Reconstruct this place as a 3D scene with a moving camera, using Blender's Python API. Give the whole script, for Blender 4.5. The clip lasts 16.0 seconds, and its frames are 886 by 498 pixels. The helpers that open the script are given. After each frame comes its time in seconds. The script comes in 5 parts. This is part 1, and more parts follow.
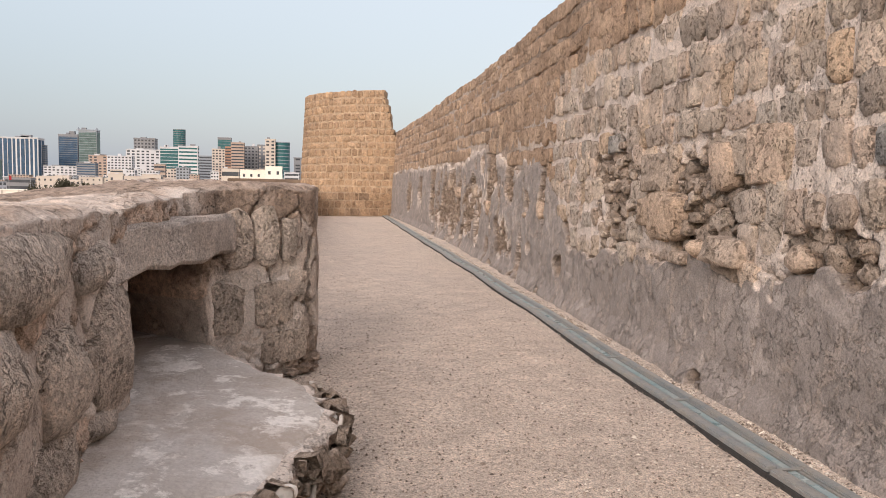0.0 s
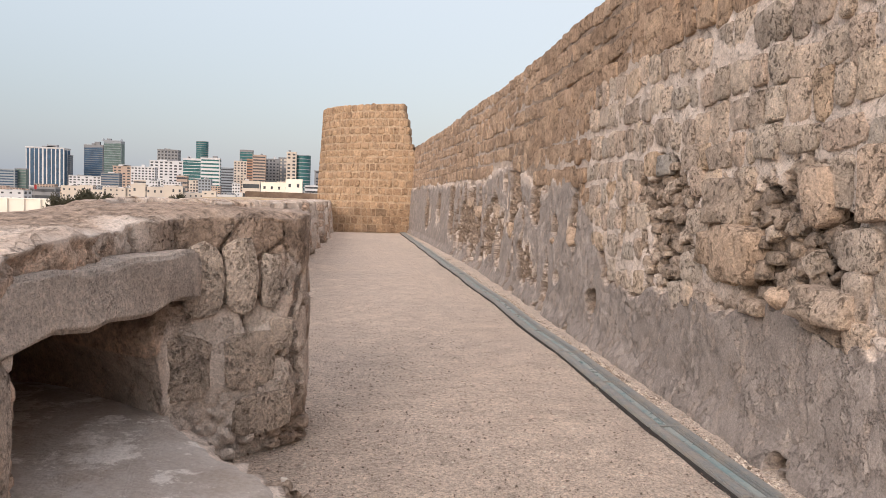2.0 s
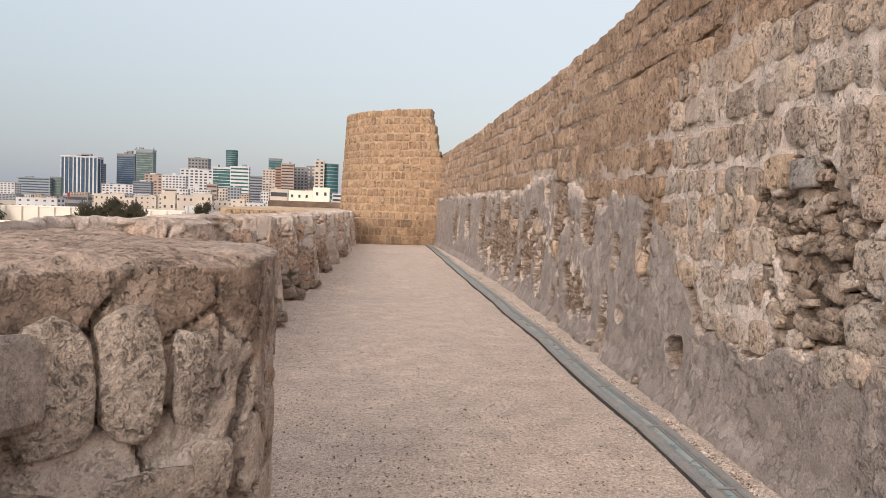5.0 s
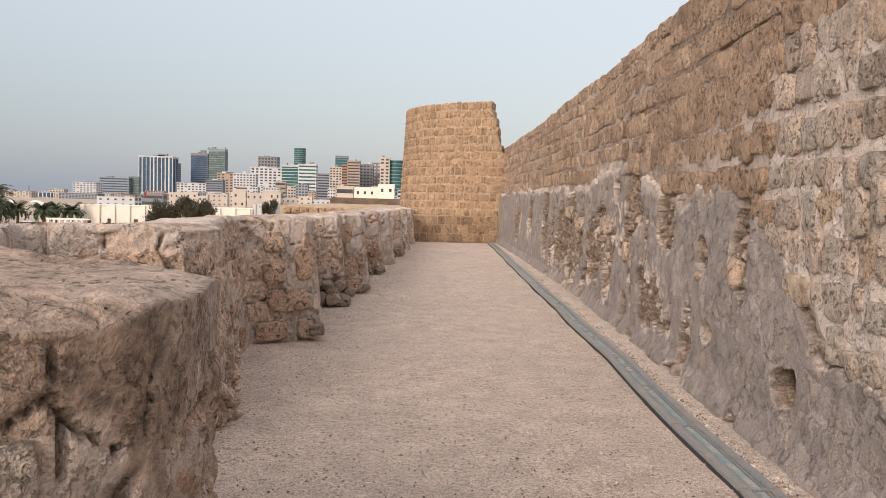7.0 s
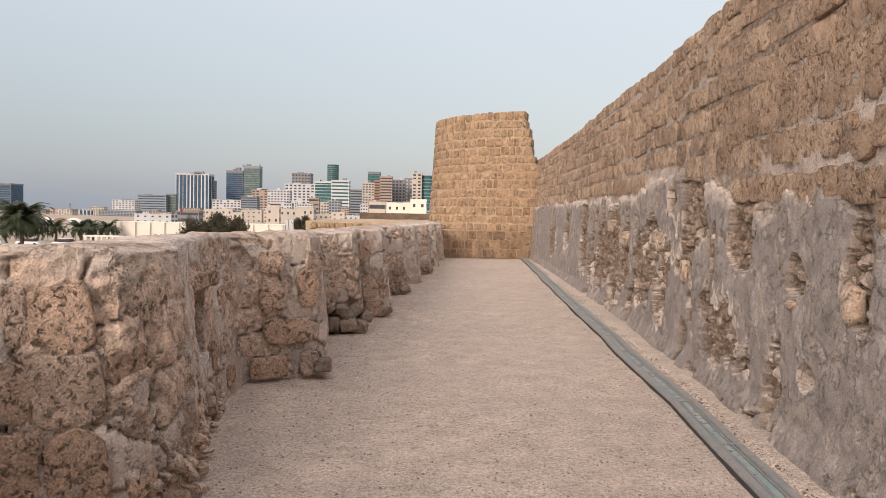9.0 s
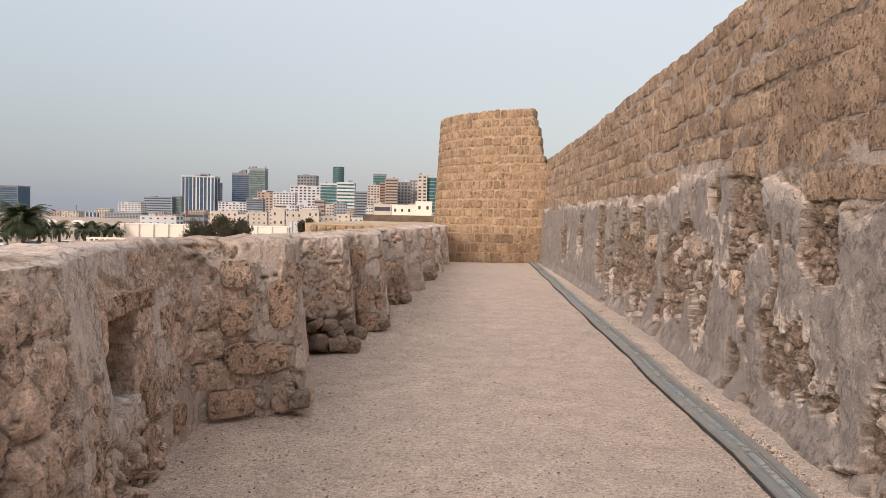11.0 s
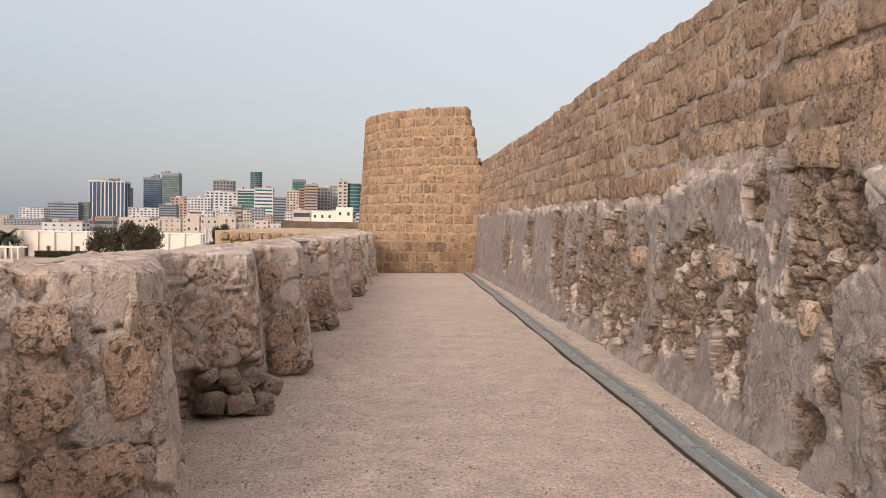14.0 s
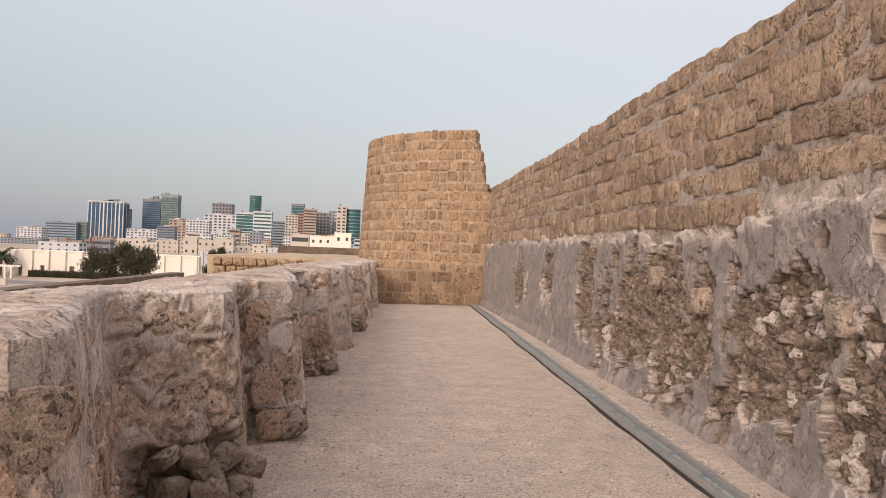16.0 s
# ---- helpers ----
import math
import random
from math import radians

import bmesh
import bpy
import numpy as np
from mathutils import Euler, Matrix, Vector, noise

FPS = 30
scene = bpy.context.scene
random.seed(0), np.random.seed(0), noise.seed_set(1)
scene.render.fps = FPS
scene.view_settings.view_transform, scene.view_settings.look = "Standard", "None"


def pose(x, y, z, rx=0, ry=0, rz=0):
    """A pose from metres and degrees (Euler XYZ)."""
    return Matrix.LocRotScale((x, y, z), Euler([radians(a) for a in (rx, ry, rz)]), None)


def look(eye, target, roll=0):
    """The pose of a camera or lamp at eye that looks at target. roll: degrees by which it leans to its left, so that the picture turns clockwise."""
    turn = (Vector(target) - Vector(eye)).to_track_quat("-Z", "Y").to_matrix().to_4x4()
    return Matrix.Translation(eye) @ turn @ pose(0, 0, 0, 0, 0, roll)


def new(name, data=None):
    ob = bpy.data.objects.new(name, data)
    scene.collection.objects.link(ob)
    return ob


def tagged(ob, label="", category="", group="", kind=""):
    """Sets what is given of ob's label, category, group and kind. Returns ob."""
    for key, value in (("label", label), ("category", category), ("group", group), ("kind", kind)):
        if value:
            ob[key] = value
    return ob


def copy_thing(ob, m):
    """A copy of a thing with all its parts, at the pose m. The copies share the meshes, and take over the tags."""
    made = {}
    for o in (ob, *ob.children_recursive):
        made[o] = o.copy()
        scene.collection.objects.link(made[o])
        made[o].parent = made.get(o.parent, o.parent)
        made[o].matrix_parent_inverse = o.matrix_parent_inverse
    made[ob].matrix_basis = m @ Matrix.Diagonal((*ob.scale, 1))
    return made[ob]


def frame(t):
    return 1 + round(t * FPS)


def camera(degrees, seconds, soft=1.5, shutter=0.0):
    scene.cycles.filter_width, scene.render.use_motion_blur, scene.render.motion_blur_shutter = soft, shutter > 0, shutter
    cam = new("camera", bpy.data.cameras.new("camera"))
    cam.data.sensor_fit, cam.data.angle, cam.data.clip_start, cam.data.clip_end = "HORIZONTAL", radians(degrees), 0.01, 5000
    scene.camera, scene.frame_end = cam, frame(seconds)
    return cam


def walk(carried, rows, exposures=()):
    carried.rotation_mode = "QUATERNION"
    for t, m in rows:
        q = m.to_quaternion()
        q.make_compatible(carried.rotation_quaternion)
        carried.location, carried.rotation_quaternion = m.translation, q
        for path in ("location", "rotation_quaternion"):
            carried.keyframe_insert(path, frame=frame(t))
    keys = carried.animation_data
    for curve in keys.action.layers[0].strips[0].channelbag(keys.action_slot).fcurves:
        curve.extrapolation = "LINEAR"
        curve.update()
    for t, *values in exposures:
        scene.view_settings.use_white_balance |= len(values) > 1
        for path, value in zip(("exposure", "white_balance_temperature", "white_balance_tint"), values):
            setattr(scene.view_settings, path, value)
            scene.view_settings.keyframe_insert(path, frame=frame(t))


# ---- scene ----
cam = camera(61.6, 16.0, 0.85)
PATH = [
    (0, (0.088, 0.127, 1.25), (0.405, 2.095, 1.086), 1.2),
    (0.5, (0.174, 0.335, 1.288), (0.48, 2.306, 1.135), 1.4),
    (1, (0.209, 0.536, 1.293), (0.499, 2.51, 1.149), 1.7),
    (1.5, (0.194, 0.806, 1.324), (0.468, 2.783, 1.188), 1.9),
    (2, (0.232, 1.065, 1.33), (0.499, 3.043, 1.204), 2.0),
    (2.5, (0.275, 1.369, 1.36), (0.535, 3.348, 1.245), 2.0),
    (3, (0.237, 1.651, 1.37), (0.487, 3.633, 1.259), 2.2),
    (3.5, (0.289, 1.955, 1.362), (0.529, 3.938, 1.254), 2.4),
    (4, (0.32, 2.199, 1.373), (0.546, 4.183, 1.266), 2.5),
    (6.5, (0.528, 3.522, 1.448), (0.613, 5.517, 1.34), 1.3),
    (7, (0.576, 3.723, 1.451), (0.597, 5.719, 1.327), 1.6),
    (7.5, (0.564, 4.003, 1.463), (0.581, 5.998, 1.325), 1.4),
    (8, (0.589, 4.255, 1.457), (0.597, 6.252, 1.333), 1.6),
    (8.5, (0.654, 4.569, 1.45), (0.6, 6.566, 1.36), 2.1),
    (9, (0.631, 4.882, 1.433), (0.564, 6.879, 1.347), 1.2),
    (9.2, (0.641, 4.996, 1.429), (0.564, 6.993, 1.341), 0.9),
    (11.3, (0.582, 6.264, 1.429), (0.502, 8.261, 1.349), 1.3),
    (11.5, (0.536, 6.398, 1.444), (0.478, 8.395, 1.357), 1.2),
    (12, (0.45, 6.72, 1.467), (0.433, 8.718, 1.379), 0.9),
    (12.5, (0.448, 7.083, 1.459), (0.473, 9.081, 1.37), 0.7),
    (13, (0.419, 7.4, 1.469), (0.483, 9.397, 1.383), 0.8),
    (13.5, (0.356, 7.755, 1.461), (0.456, 9.751, 1.384), 0.9),
    (14, (0.339, 8.149, 1.449), (0.469, 10.144, 1.389), 1.1),
    (14.5, (0.251, 8.526, 1.454), (0.408, 10.52, 1.417), 1.1),
    (15, (0.218, 8.863, 1.464), (0.378, 10.857, 1.465), 1.4),
    (15.5, (0.241, 9.176, 1.486), (0.357, 11.172, 1.511), 2.6),
    (16, (0.191, 9.473, 1.488), (0.325, 11.468, 1.502), 2.3),
]
walk(cam, [(t, look(eye, target, roll)) for t, eye, target, roll in PATH], ((0, 0.10, 6350, 11), (4, 0.06, 6400, 11), (9, 0.0, 6520, 11.5), (16, -0.08, 6620, 14)))

# ---- world, sun, exposure ----
world = bpy.data.worlds.new("dusk_haze")
scene.world = world
world.use_nodes = True
wn, wl = world.node_tree.nodes, world.node_tree.links
wn.clear()
sky = wn.new("ShaderNodeTexSky")
sky.sky_type, sky.sun_disc = "NISHITA", False
sky.sun_elevation, sky.sun_rotation = radians(14), radians(205)
sky.air_density, sky.dust_density = 1.2, 3.0
bg_sky = wn.new("ShaderNodeBackground")
bg_sky.inputs["Strength"].default_value = 0.05
wl.new(sky.outputs[0], bg_sky.inputs["Color"])
tc = wn.new("ShaderNodeTexCoord")
sep = wn.new("ShaderNodeSeparateXYZ")
wl.new(tc.outputs["Generated"], sep.inputs[0])
hz = wn.new("ShaderNodeValToRGB")
hz.color_ramp.elements[0].position, hz.color_ramp.elements[0].color = 0.0, (0.36, 0.40, 0.47, 1)
hz.color_ramp.elements[1].position, hz.color_ramp.elements[1].color = 1.0, (1.75, 1.55, 1.48, 1)
for p, c in ((0.10, (0.43, 0.475, 0.535, 1)), (0.24, (0.575, 0.62, 0.665, 1)), (0.42, (0.80, 0.82, 0.85, 1))):
    hz.color_ramp.elements.new(p).color = c
wl.new(sep.outputs["Z"], hz.inputs[0])
# the haze is paler and warmer towards +x
warm = wn.new("ShaderNodeMapRange")
warm.inputs["From Min"].default_value, warm.inputs["From Max"].default_value = -0.5, 0.5
warm.inputs["To Max"].default_value = 0.55
wl.new(sep.outputs["X"], warm.inputs["Value"])
wmix = wn.new("ShaderNodeMix")
wmix.data_type = "RGBA"
wl.new(warm.outputs[0], wmix.inputs["Factor"])
wl.new(hz.outputs[0], wmix.inputs["A"])
wmix.inputs["B"].default_value = (0.74, 0.725, 0.74, 1)
bg_haze = wn.new("ShaderNodeBackground")
bg_haze.inputs["Strength"].default_value = 0.88
wl.new(wmix.outputs["Result"], bg_haze.inputs["Color"])
addw = wn.new("ShaderNodeAddShader")
wl.new(bg_sky.outputs[0], addw.inputs[0])
wl.new(bg_haze.outputs[0], addw.inputs[1])
wout = wn.new("ShaderNodeOutputWorld")
wl.new(addw.outputs[0], wout.inputs["Surface"])

sun_data = bpy.data.lights.new("sun", "SUN")
sun_data.energy, sun_data.angle, sun_data.color = 2.3, radians(28), (1.0, 0.85, 0.75)
sun = new("sun", sun_data)
sun.matrix_world = look((-17, -28, 16), (0, 0, 0))

# ---- numpy noise ----


def hash2(ix, iy, seed):
    v = np.sin(ix * 127.1 + iy * 311.7 + seed * 74.7) * 43758.5453
    return v - np.floor(v)


def vnoise(x, y, seed=0):
    ix, iy = np.floor(x), np.floor(y)
    fx, fy = x - ix, y - iy
    fx, fy = fx * fx * (3 - 2 * fx), fy * fy * (3 - 2 * fy)
    a, b = hash2(ix, iy, seed), hash2(ix + 1, iy, seed)
    c, d = hash2(ix, iy + 1, seed), hash2(ix + 1, iy + 1, seed)
    return (a + (b - a) * fx) * (1 - fy) + (c + (d - c) * fx) * fy


def fbm(x, y, octaves=4, seed=0):
    """Fractal noise, about -1 to 1."""
    total, amp, norm = 0.0, 1.0, 0.0
    for k in range(octaves):
        total = total + amp * (vnoise(x * 2 ** k + k * 17.3, y * 2 ** k - k * 9.1, seed + k) * 2 - 1)
        norm += amp
        amp *= 0.55
    return total / norm * 1.5


def worley(x, y, seed=0):
    """Distance to the border between cells (0 on the border), a random value for each cell, and a slope across it."""
    ix, iy = np.floor(x), np.floor(y)
    f1 = np.full(np.shape(x), 9.0)
    f2, cell, ox, oy, tilt = f1.copy(), f1 * 0, f1 * 0, f1 * 0, f1 * 0
    for dx in (-1, 0, 1):
        for dy in (-1, 0, 1):
            jx, jy = ix + dx, iy + dy
            d = np.hypot(jx + 0.15 + 0.7 * hash2(jx, jy, seed) - x, jy + 0.15 + 0.7 * hash2(jx, jy, seed + 5) - y)
            near = d < f1
            f2 = np.where(near, f1, np.minimum(f2, d))
            cell = np.where(near, hash2(jx, jy, seed + 9), cell)
            ox, oy = np.where(near, x - jx - 0.5, ox), np.where(near, y - jy - 0.5, oy)
            tilt = np.where(near, hash2(jx, jy, seed + 13), tilt)
            f1 = np.where(near, d, f1)
    return f2 - f1, cell, ox * np.cos(tilt * 6.28) + oy * np.sin(tilt * 6.28)


def smooth(a, b, x):
    t = np.clip((x - a) / (b - a), 0, 1)
    return t * t * (3 - 2 * t)


# ---- mesh helpers ----


def part(name, bm, material, parent=None, label=""):
    """Links a bmesh as one mesh object, under a thing or a part if one is given."""
    me = bpy.data.meshes.new(name)
    bm.to_mesh(me)
    bm.free()
    me.materials.append(material)
    ob = new(name, me)
    ob.parent = parent
    if label:
        ob["label"] = label
    return ob


def array_mesh(name, verts, faces, material, attrs=None, soft_shade=True, crisp=None):
    me = bpy.data.meshes.new(name)
    me.from_pydata(np.asarray(verts).reshape(-1, 3).tolist(), [], faces if isinstance(faces, list) else faces.tolist())
    for key, values in (attrs or {}).items():
        layer = me.attributes.new(key, "FLOAT", "POINT")
        layer.data.foreach_set("value", np.ascontiguousarray(values, dtype=np.float32).ravel())
    me.materials.append(material)
    if soft_shade:
        me.shade_smooth()
    if crisp is not None:
        # rough broken stone keeps hard little facets
        flags = np.asarray(crisp).ravel()[faces[:, 0]] > 0.5
        me.polygons.foreach_set("use_smooth", ~flags)
    me.update()
    return me


def grid_faces(n, m):
    i, j = np.meshgrid(np.arange(n - 1), np.arange(m - 1), indexing="ij")
    a = (i * m + j).ravel()
    return np.stack([a, a + m, a + m + 1, a + 1], axis=1)


def box_bm(x0, x1, y0, y1, z0, z1, bevel=0.0):
    bm = bmesh.new()
    bmesh.ops.create_cube(bm, size=1, matrix=Matrix.LocRotScale(((x0 + x1) / 2, (y0 + y1) / 2, (z0 + z1) / 2), None, (x1 - x0, y1 - y0, z1 - z0)))
    if bevel:
        bmesh.ops.bevel(bm, geom=bm.edges[:], offset=bevel, segments=2, affect="EDGES")
    return bm


def empty(name, x, y, z=0.0):
    ob = new(name)
    ob.location = (x, y, z)
    return ob


# ---- materials ----


class Nodes:
    """A short way to write a node material."""

    def __init__(self, name, rough=0.9, metal=0.0):
        self.m = bpy.data.materials.new(name)
        self.m.use_nodes = True
        self.t = self.m.node_tree
        self.bsdf = self.t.nodes["Principled BSDF"]
        self.bsdf.inputs["Roughness"].default_value = rough
        self.bsdf.inputs["Metallic"].default_value = metal
        self.bsdf.inputs["Specular IOR Level"].default_value = 0.25
        self.pos = self.t.nodes.new("ShaderNodeNewGeometry").outputs["Position"]
        self.height = None

    def put(self, socket, value):
        if hasattr(value, "is_linked"):
            self.t.links.new(value, socket)
        else:
            socket.default_value = value

    def noise(self, scale, detail=4, rough=0.6, stretch=None, distort=0.0):
        n = self.t.nodes.new("ShaderNodeTexNoise")
        n.inputs["Scale"].default_value, n.inputs["Detail"].default_value = scale, detail
        n.inputs["Roughness"].default_value, n.inputs["Distortion"].default_value = rough, distort
        vec = self.pos
        if stretch:
            mp = self.t.nodes.new("ShaderNodeMapping")
            mp.inputs["Scale"].default_value = stretch
            self.t.links.new(vec, mp.inputs["Vector"])
            vec = mp.outputs[0]
        self.t.links.new(vec, n.inputs["Vector"])
        return n.outputs["Fac"]

    def cells(self, scale, feature="F1", jitter=1.0):
        n = self.t.nodes.new("ShaderNodeTexVoronoi")
        n.feature = feature
        n.inputs["Scale"].default_value, n.inputs["Randomness"].default_value = scale, jitter
        wob = self.t.nodes.new("ShaderNodeTexNoise")
        wob.inputs["Scale"].default_value = scale * 0.8
        self.t.links.new(self.pos, wob.inputs["Vector"])
        add = self.t.nodes.new("ShaderNodeVectorMath")
        add.operation = "MULTIPLY_ADD"
        self.t.links.new(wob.outputs["Color"], add.inputs[0])
        add.inputs[1].default_value = (1.2 / scale,) * 3
        self.t.links.new(self.pos, add.inputs[2])
        self.t.links.new(add.outputs[0], n.inputs["Vector"])
        return n.outputs["Distance"]

    def attr(self, name):
        n = self.t.nodes.new("ShaderNodeAttribute")
        n.attribute_name = name
        return n.outputs["Fac"]

    def each(self):
        """A random value for each loose piece, as an object or an island."""
        a = self.t.nodes.new("ShaderNodeObjectInfo").outputs["Random"]
        b = self.t.nodes.new("ShaderNodeNewGeometry").outputs["Random Per Island"]
        return self.math("FRACT", self.math("ADD", a, b))

    def math(self, op, a, b=0.0):
        n = self.t.nodes.new("ShaderNodeMath")
        n.operation = op
        self.put(n.inputs[0], a)
        self.put(n.inputs[1], b)
        return n.outputs[0]

    def ramp(self, fac, stops, ease="LINEAR"):
        n = self.t.nodes.new("ShaderNodeValToRGB")
        n.color_ramp.interpolation = ease
        els = n.color_ramp.elements
        while len(els) < len(stops):
            els.new(0.5)
        for e, (p, c) in zip(els, stops):
            e.position = p
            e.color = (*c, 1) if hasattr(c, "__len__") else (c, c, c, 1)
        self.put(n.inputs[0], fac)
        return n.outputs[0]

    def mix(self, fac, a, b, blend="MIX"):
        n = self.t.nodes.new("ShaderNodeMix")
        n.data_type, n.blend_type = "RGBA", blend
        self.put(n.inputs["Factor"], fac)
        for key, v in (("A", a), ("B", b)):
            self.put(n.inputs[key], (*v, 1) if isinstance(v, tuple) else v)
        return n.outputs["Result"]

    def bump(self, height, distance, strength=1.0):
        n = self.t.nodes.new("ShaderNodeBump")
        n.inputs["Strength"].default_value, n.inputs["Distance"].default_value = strength, distance
        self.t.links.new(height, n.inputs["Height"])
        if self.height:
            self.t.links.new(self.height, n.inputs["Normal"])
        self.height = n.outputs[0]

    def done(self, colour, rough=None):
        self.put(self.bsdf.inputs["Base Color"], (*colour, 1) if isinstance(colour, tuple) else colour)
        if rough is not None:
            self.put(self.bsdf.inputs["Roughness"], rough)
        if self.height:
            self.t.links.new(self.height, self.bsdf.inputs["Normal"])
        return self.m


def coral_stone(name, stops, pit_size=26.0, pits=0.55, grain=70.0, relief=1.0, grit=0.84, pit_from=0.40):
    """Weathered reef limestone: a tone for each block, soft stains, clusters of deep little pits."""
    n = Nodes(name, 0.95)
    base = n.ramp(n.each(), stops)
    col = n.mix(1.0, base, n.ramp(n.noise(3.1, 5, 0.65), ((0.34, 0.74), (0.5, 1.0), (0.68, 1.16))), "MULTIPLY")
    mid = n.noise(15, 5, 0.7)
    col = n.mix(1.0, col, n.ramp(mid, ((0.34, 0.78), (0.5, 1.0), (0.66, 1.16))), "MULTIPLY")
    fine = n.noise(grain, 3, 0.7)
    col = n.mix(1.0, col, n.ramp(fine, ((0.36, grit), (0.5, 1.0), (0.64, 2 - grit))), "MULTIPLY")
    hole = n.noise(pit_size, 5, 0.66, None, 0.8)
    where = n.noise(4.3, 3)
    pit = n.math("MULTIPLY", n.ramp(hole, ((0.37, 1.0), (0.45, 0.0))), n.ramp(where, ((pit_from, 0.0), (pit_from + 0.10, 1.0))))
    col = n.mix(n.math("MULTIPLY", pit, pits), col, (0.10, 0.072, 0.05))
    n.bump(n.noise(7, 7, 0.75), 0.045 * relief, 1.0)
    n.bump(mid, 0.016 * relief, 1.0)
    n.bump(n.math("SUBTRACT", fine, n.math("MULTIPLY", pit, 3.2)), 0.014 * relief, 1.0)
    return n.done(col)


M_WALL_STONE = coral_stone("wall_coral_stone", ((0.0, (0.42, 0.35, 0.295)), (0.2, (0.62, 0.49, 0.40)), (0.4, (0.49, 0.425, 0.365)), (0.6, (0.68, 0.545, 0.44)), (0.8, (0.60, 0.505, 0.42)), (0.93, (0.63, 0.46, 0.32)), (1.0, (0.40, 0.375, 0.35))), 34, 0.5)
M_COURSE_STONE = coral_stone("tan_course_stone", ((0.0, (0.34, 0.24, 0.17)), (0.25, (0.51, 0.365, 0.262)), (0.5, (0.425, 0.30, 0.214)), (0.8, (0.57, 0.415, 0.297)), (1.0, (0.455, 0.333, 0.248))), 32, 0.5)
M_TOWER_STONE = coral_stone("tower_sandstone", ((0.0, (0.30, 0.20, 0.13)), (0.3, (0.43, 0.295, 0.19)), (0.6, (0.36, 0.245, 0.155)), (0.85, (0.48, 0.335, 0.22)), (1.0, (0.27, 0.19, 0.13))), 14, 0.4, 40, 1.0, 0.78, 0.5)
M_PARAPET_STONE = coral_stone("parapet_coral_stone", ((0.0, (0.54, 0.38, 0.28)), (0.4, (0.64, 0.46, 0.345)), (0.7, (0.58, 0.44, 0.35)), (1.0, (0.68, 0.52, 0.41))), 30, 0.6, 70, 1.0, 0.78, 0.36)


def core_material(name, rubble, plaster, cream, grit=0.85):
    """Rubble core with old render; the mesh carries where render and lime mortar still hold."""
    n = Nodes(name, 0.95)
    big = n.noise(1.7, 5, 0.65)
    mid = n.noise(20, 5, 0.7, (1, 0.85, 1))
    fine = n.noise(85, 3, 0.7)
    tone = n.attr("tone")
    rub = n.mix(1.0, n.ramp(tone, ((0.0, tuple(c * 0.66 for c in rubble)), (0.5, rubble), (1.0, tuple(c * 1.4 for c in rubble)))), n.ramp(mid, ((0.36, 0.62), (0.64, 1.35))), "MULTIPLY")
    pla = n.mix(n.ramp(big, ((0.35, 0.0), (0.65, 1.0))), plaster, tuple(c * 0.76 for c in plaster))
    pla = n.mix(0.9, pla, n.ramp(n.noise(7, 7, 0.74), ((0.36, 0.70), (0.5, 1.0), (0.64, 1.28))), "MULTIPLY")
    scuff = n.math("MULTIPLY", n.ramp(n.noise(14, 6, 0.8), ((0.56, 0.0), (0.62, 1.0))), n.ramp(n.noise(1.3, 3), ((0.45, 0.0), (0.6, 0.55))))
    pla = n.mix(scuff, pla, tuple(min(c * 1.55, 0.8) for c in plaster))
    skin = n.ramp(n.noise(2.6, 9, 0.66), ((0.485, 0.0), (0.505, 1.0)))
    skin_b = n.ramp(n.noise(5.5, 8, 0.70), ((0.555, 0.0), (0.57, 1.0)))
    pla = n.mix(n.math("MULTIPLY", skin, 0.55), pla, tuple(c * 0.74 for c in plaster))
    pla = n.mix(n.math("MULTIPLY", skin_b, 0.45), pla, tuple(c * f for c, f in zip(plaster, (1.22, 1.16, 1.1))))
    col = n.mix(n.attr("plaster"), rub, pla)
    col = n.mix(n.attr("cream"), col, n.mix(n.ramp(n.noise(11, 5, 0.7), ((0.35, 0.0), (0.65, 1.0))), cream, tuple(c * 0.8 for c in cream)))
    hole = n.cells(34)
    pit = n.math("MULTIPLY", n.ramp(hole, ((0.10, 1.0), (0.30, 0.0))), n.ramp(n.noise(4.1, 3), ((0.47, 0.0), (0.62, 1.0))))
    pit = n.math("MULTIPLY", pit, n.math("SUBTRACT", 1.0, n.math("MULTIPLY", n.attr("plaster"), 0.7)))
    col = n.mix(n.math("MULTIPLY", pit, 0.55), col, tuple(c * 0.3 for c in rubble))
    col = n.mix(grit, col, n.ramp(fine, ((0.36, 0.76), (0.5, 1.0), (0.64, 1.2))), "MULTIPLY")
    n.bump(n.math("SUBTRACT", n.math("MULTIPLY", skin_b, 0.5), skin), 0.010, 1.0)
    n.bump(mid, 0.018, 1.0)
    n.bump(n.math("SUBTRACT", fine, n.math("MULTIPLY", pit, 2.8)), 0.010 * grit, 1.0)
    return n.done(col)


M_WALL_CORE = core_material("wall_render_and_rubble", (0.245, 0.188, 0.146), (0.362, 0.314, 0.286), (0.70, 0.60, 0.53), 0.9)
M_PARAPET = core_material("parapet_render", (0.495, 0.378, 0.30), (0.64, 0.54, 0.47), (0.80, 0.71, 0.64), 0.75)
M_TOWER_CORE = core_material("tower_mortar", (0.5, 0.375, 0.26), (0.50, 0.37, 0.255), (0.56, 0.43, 0.31))


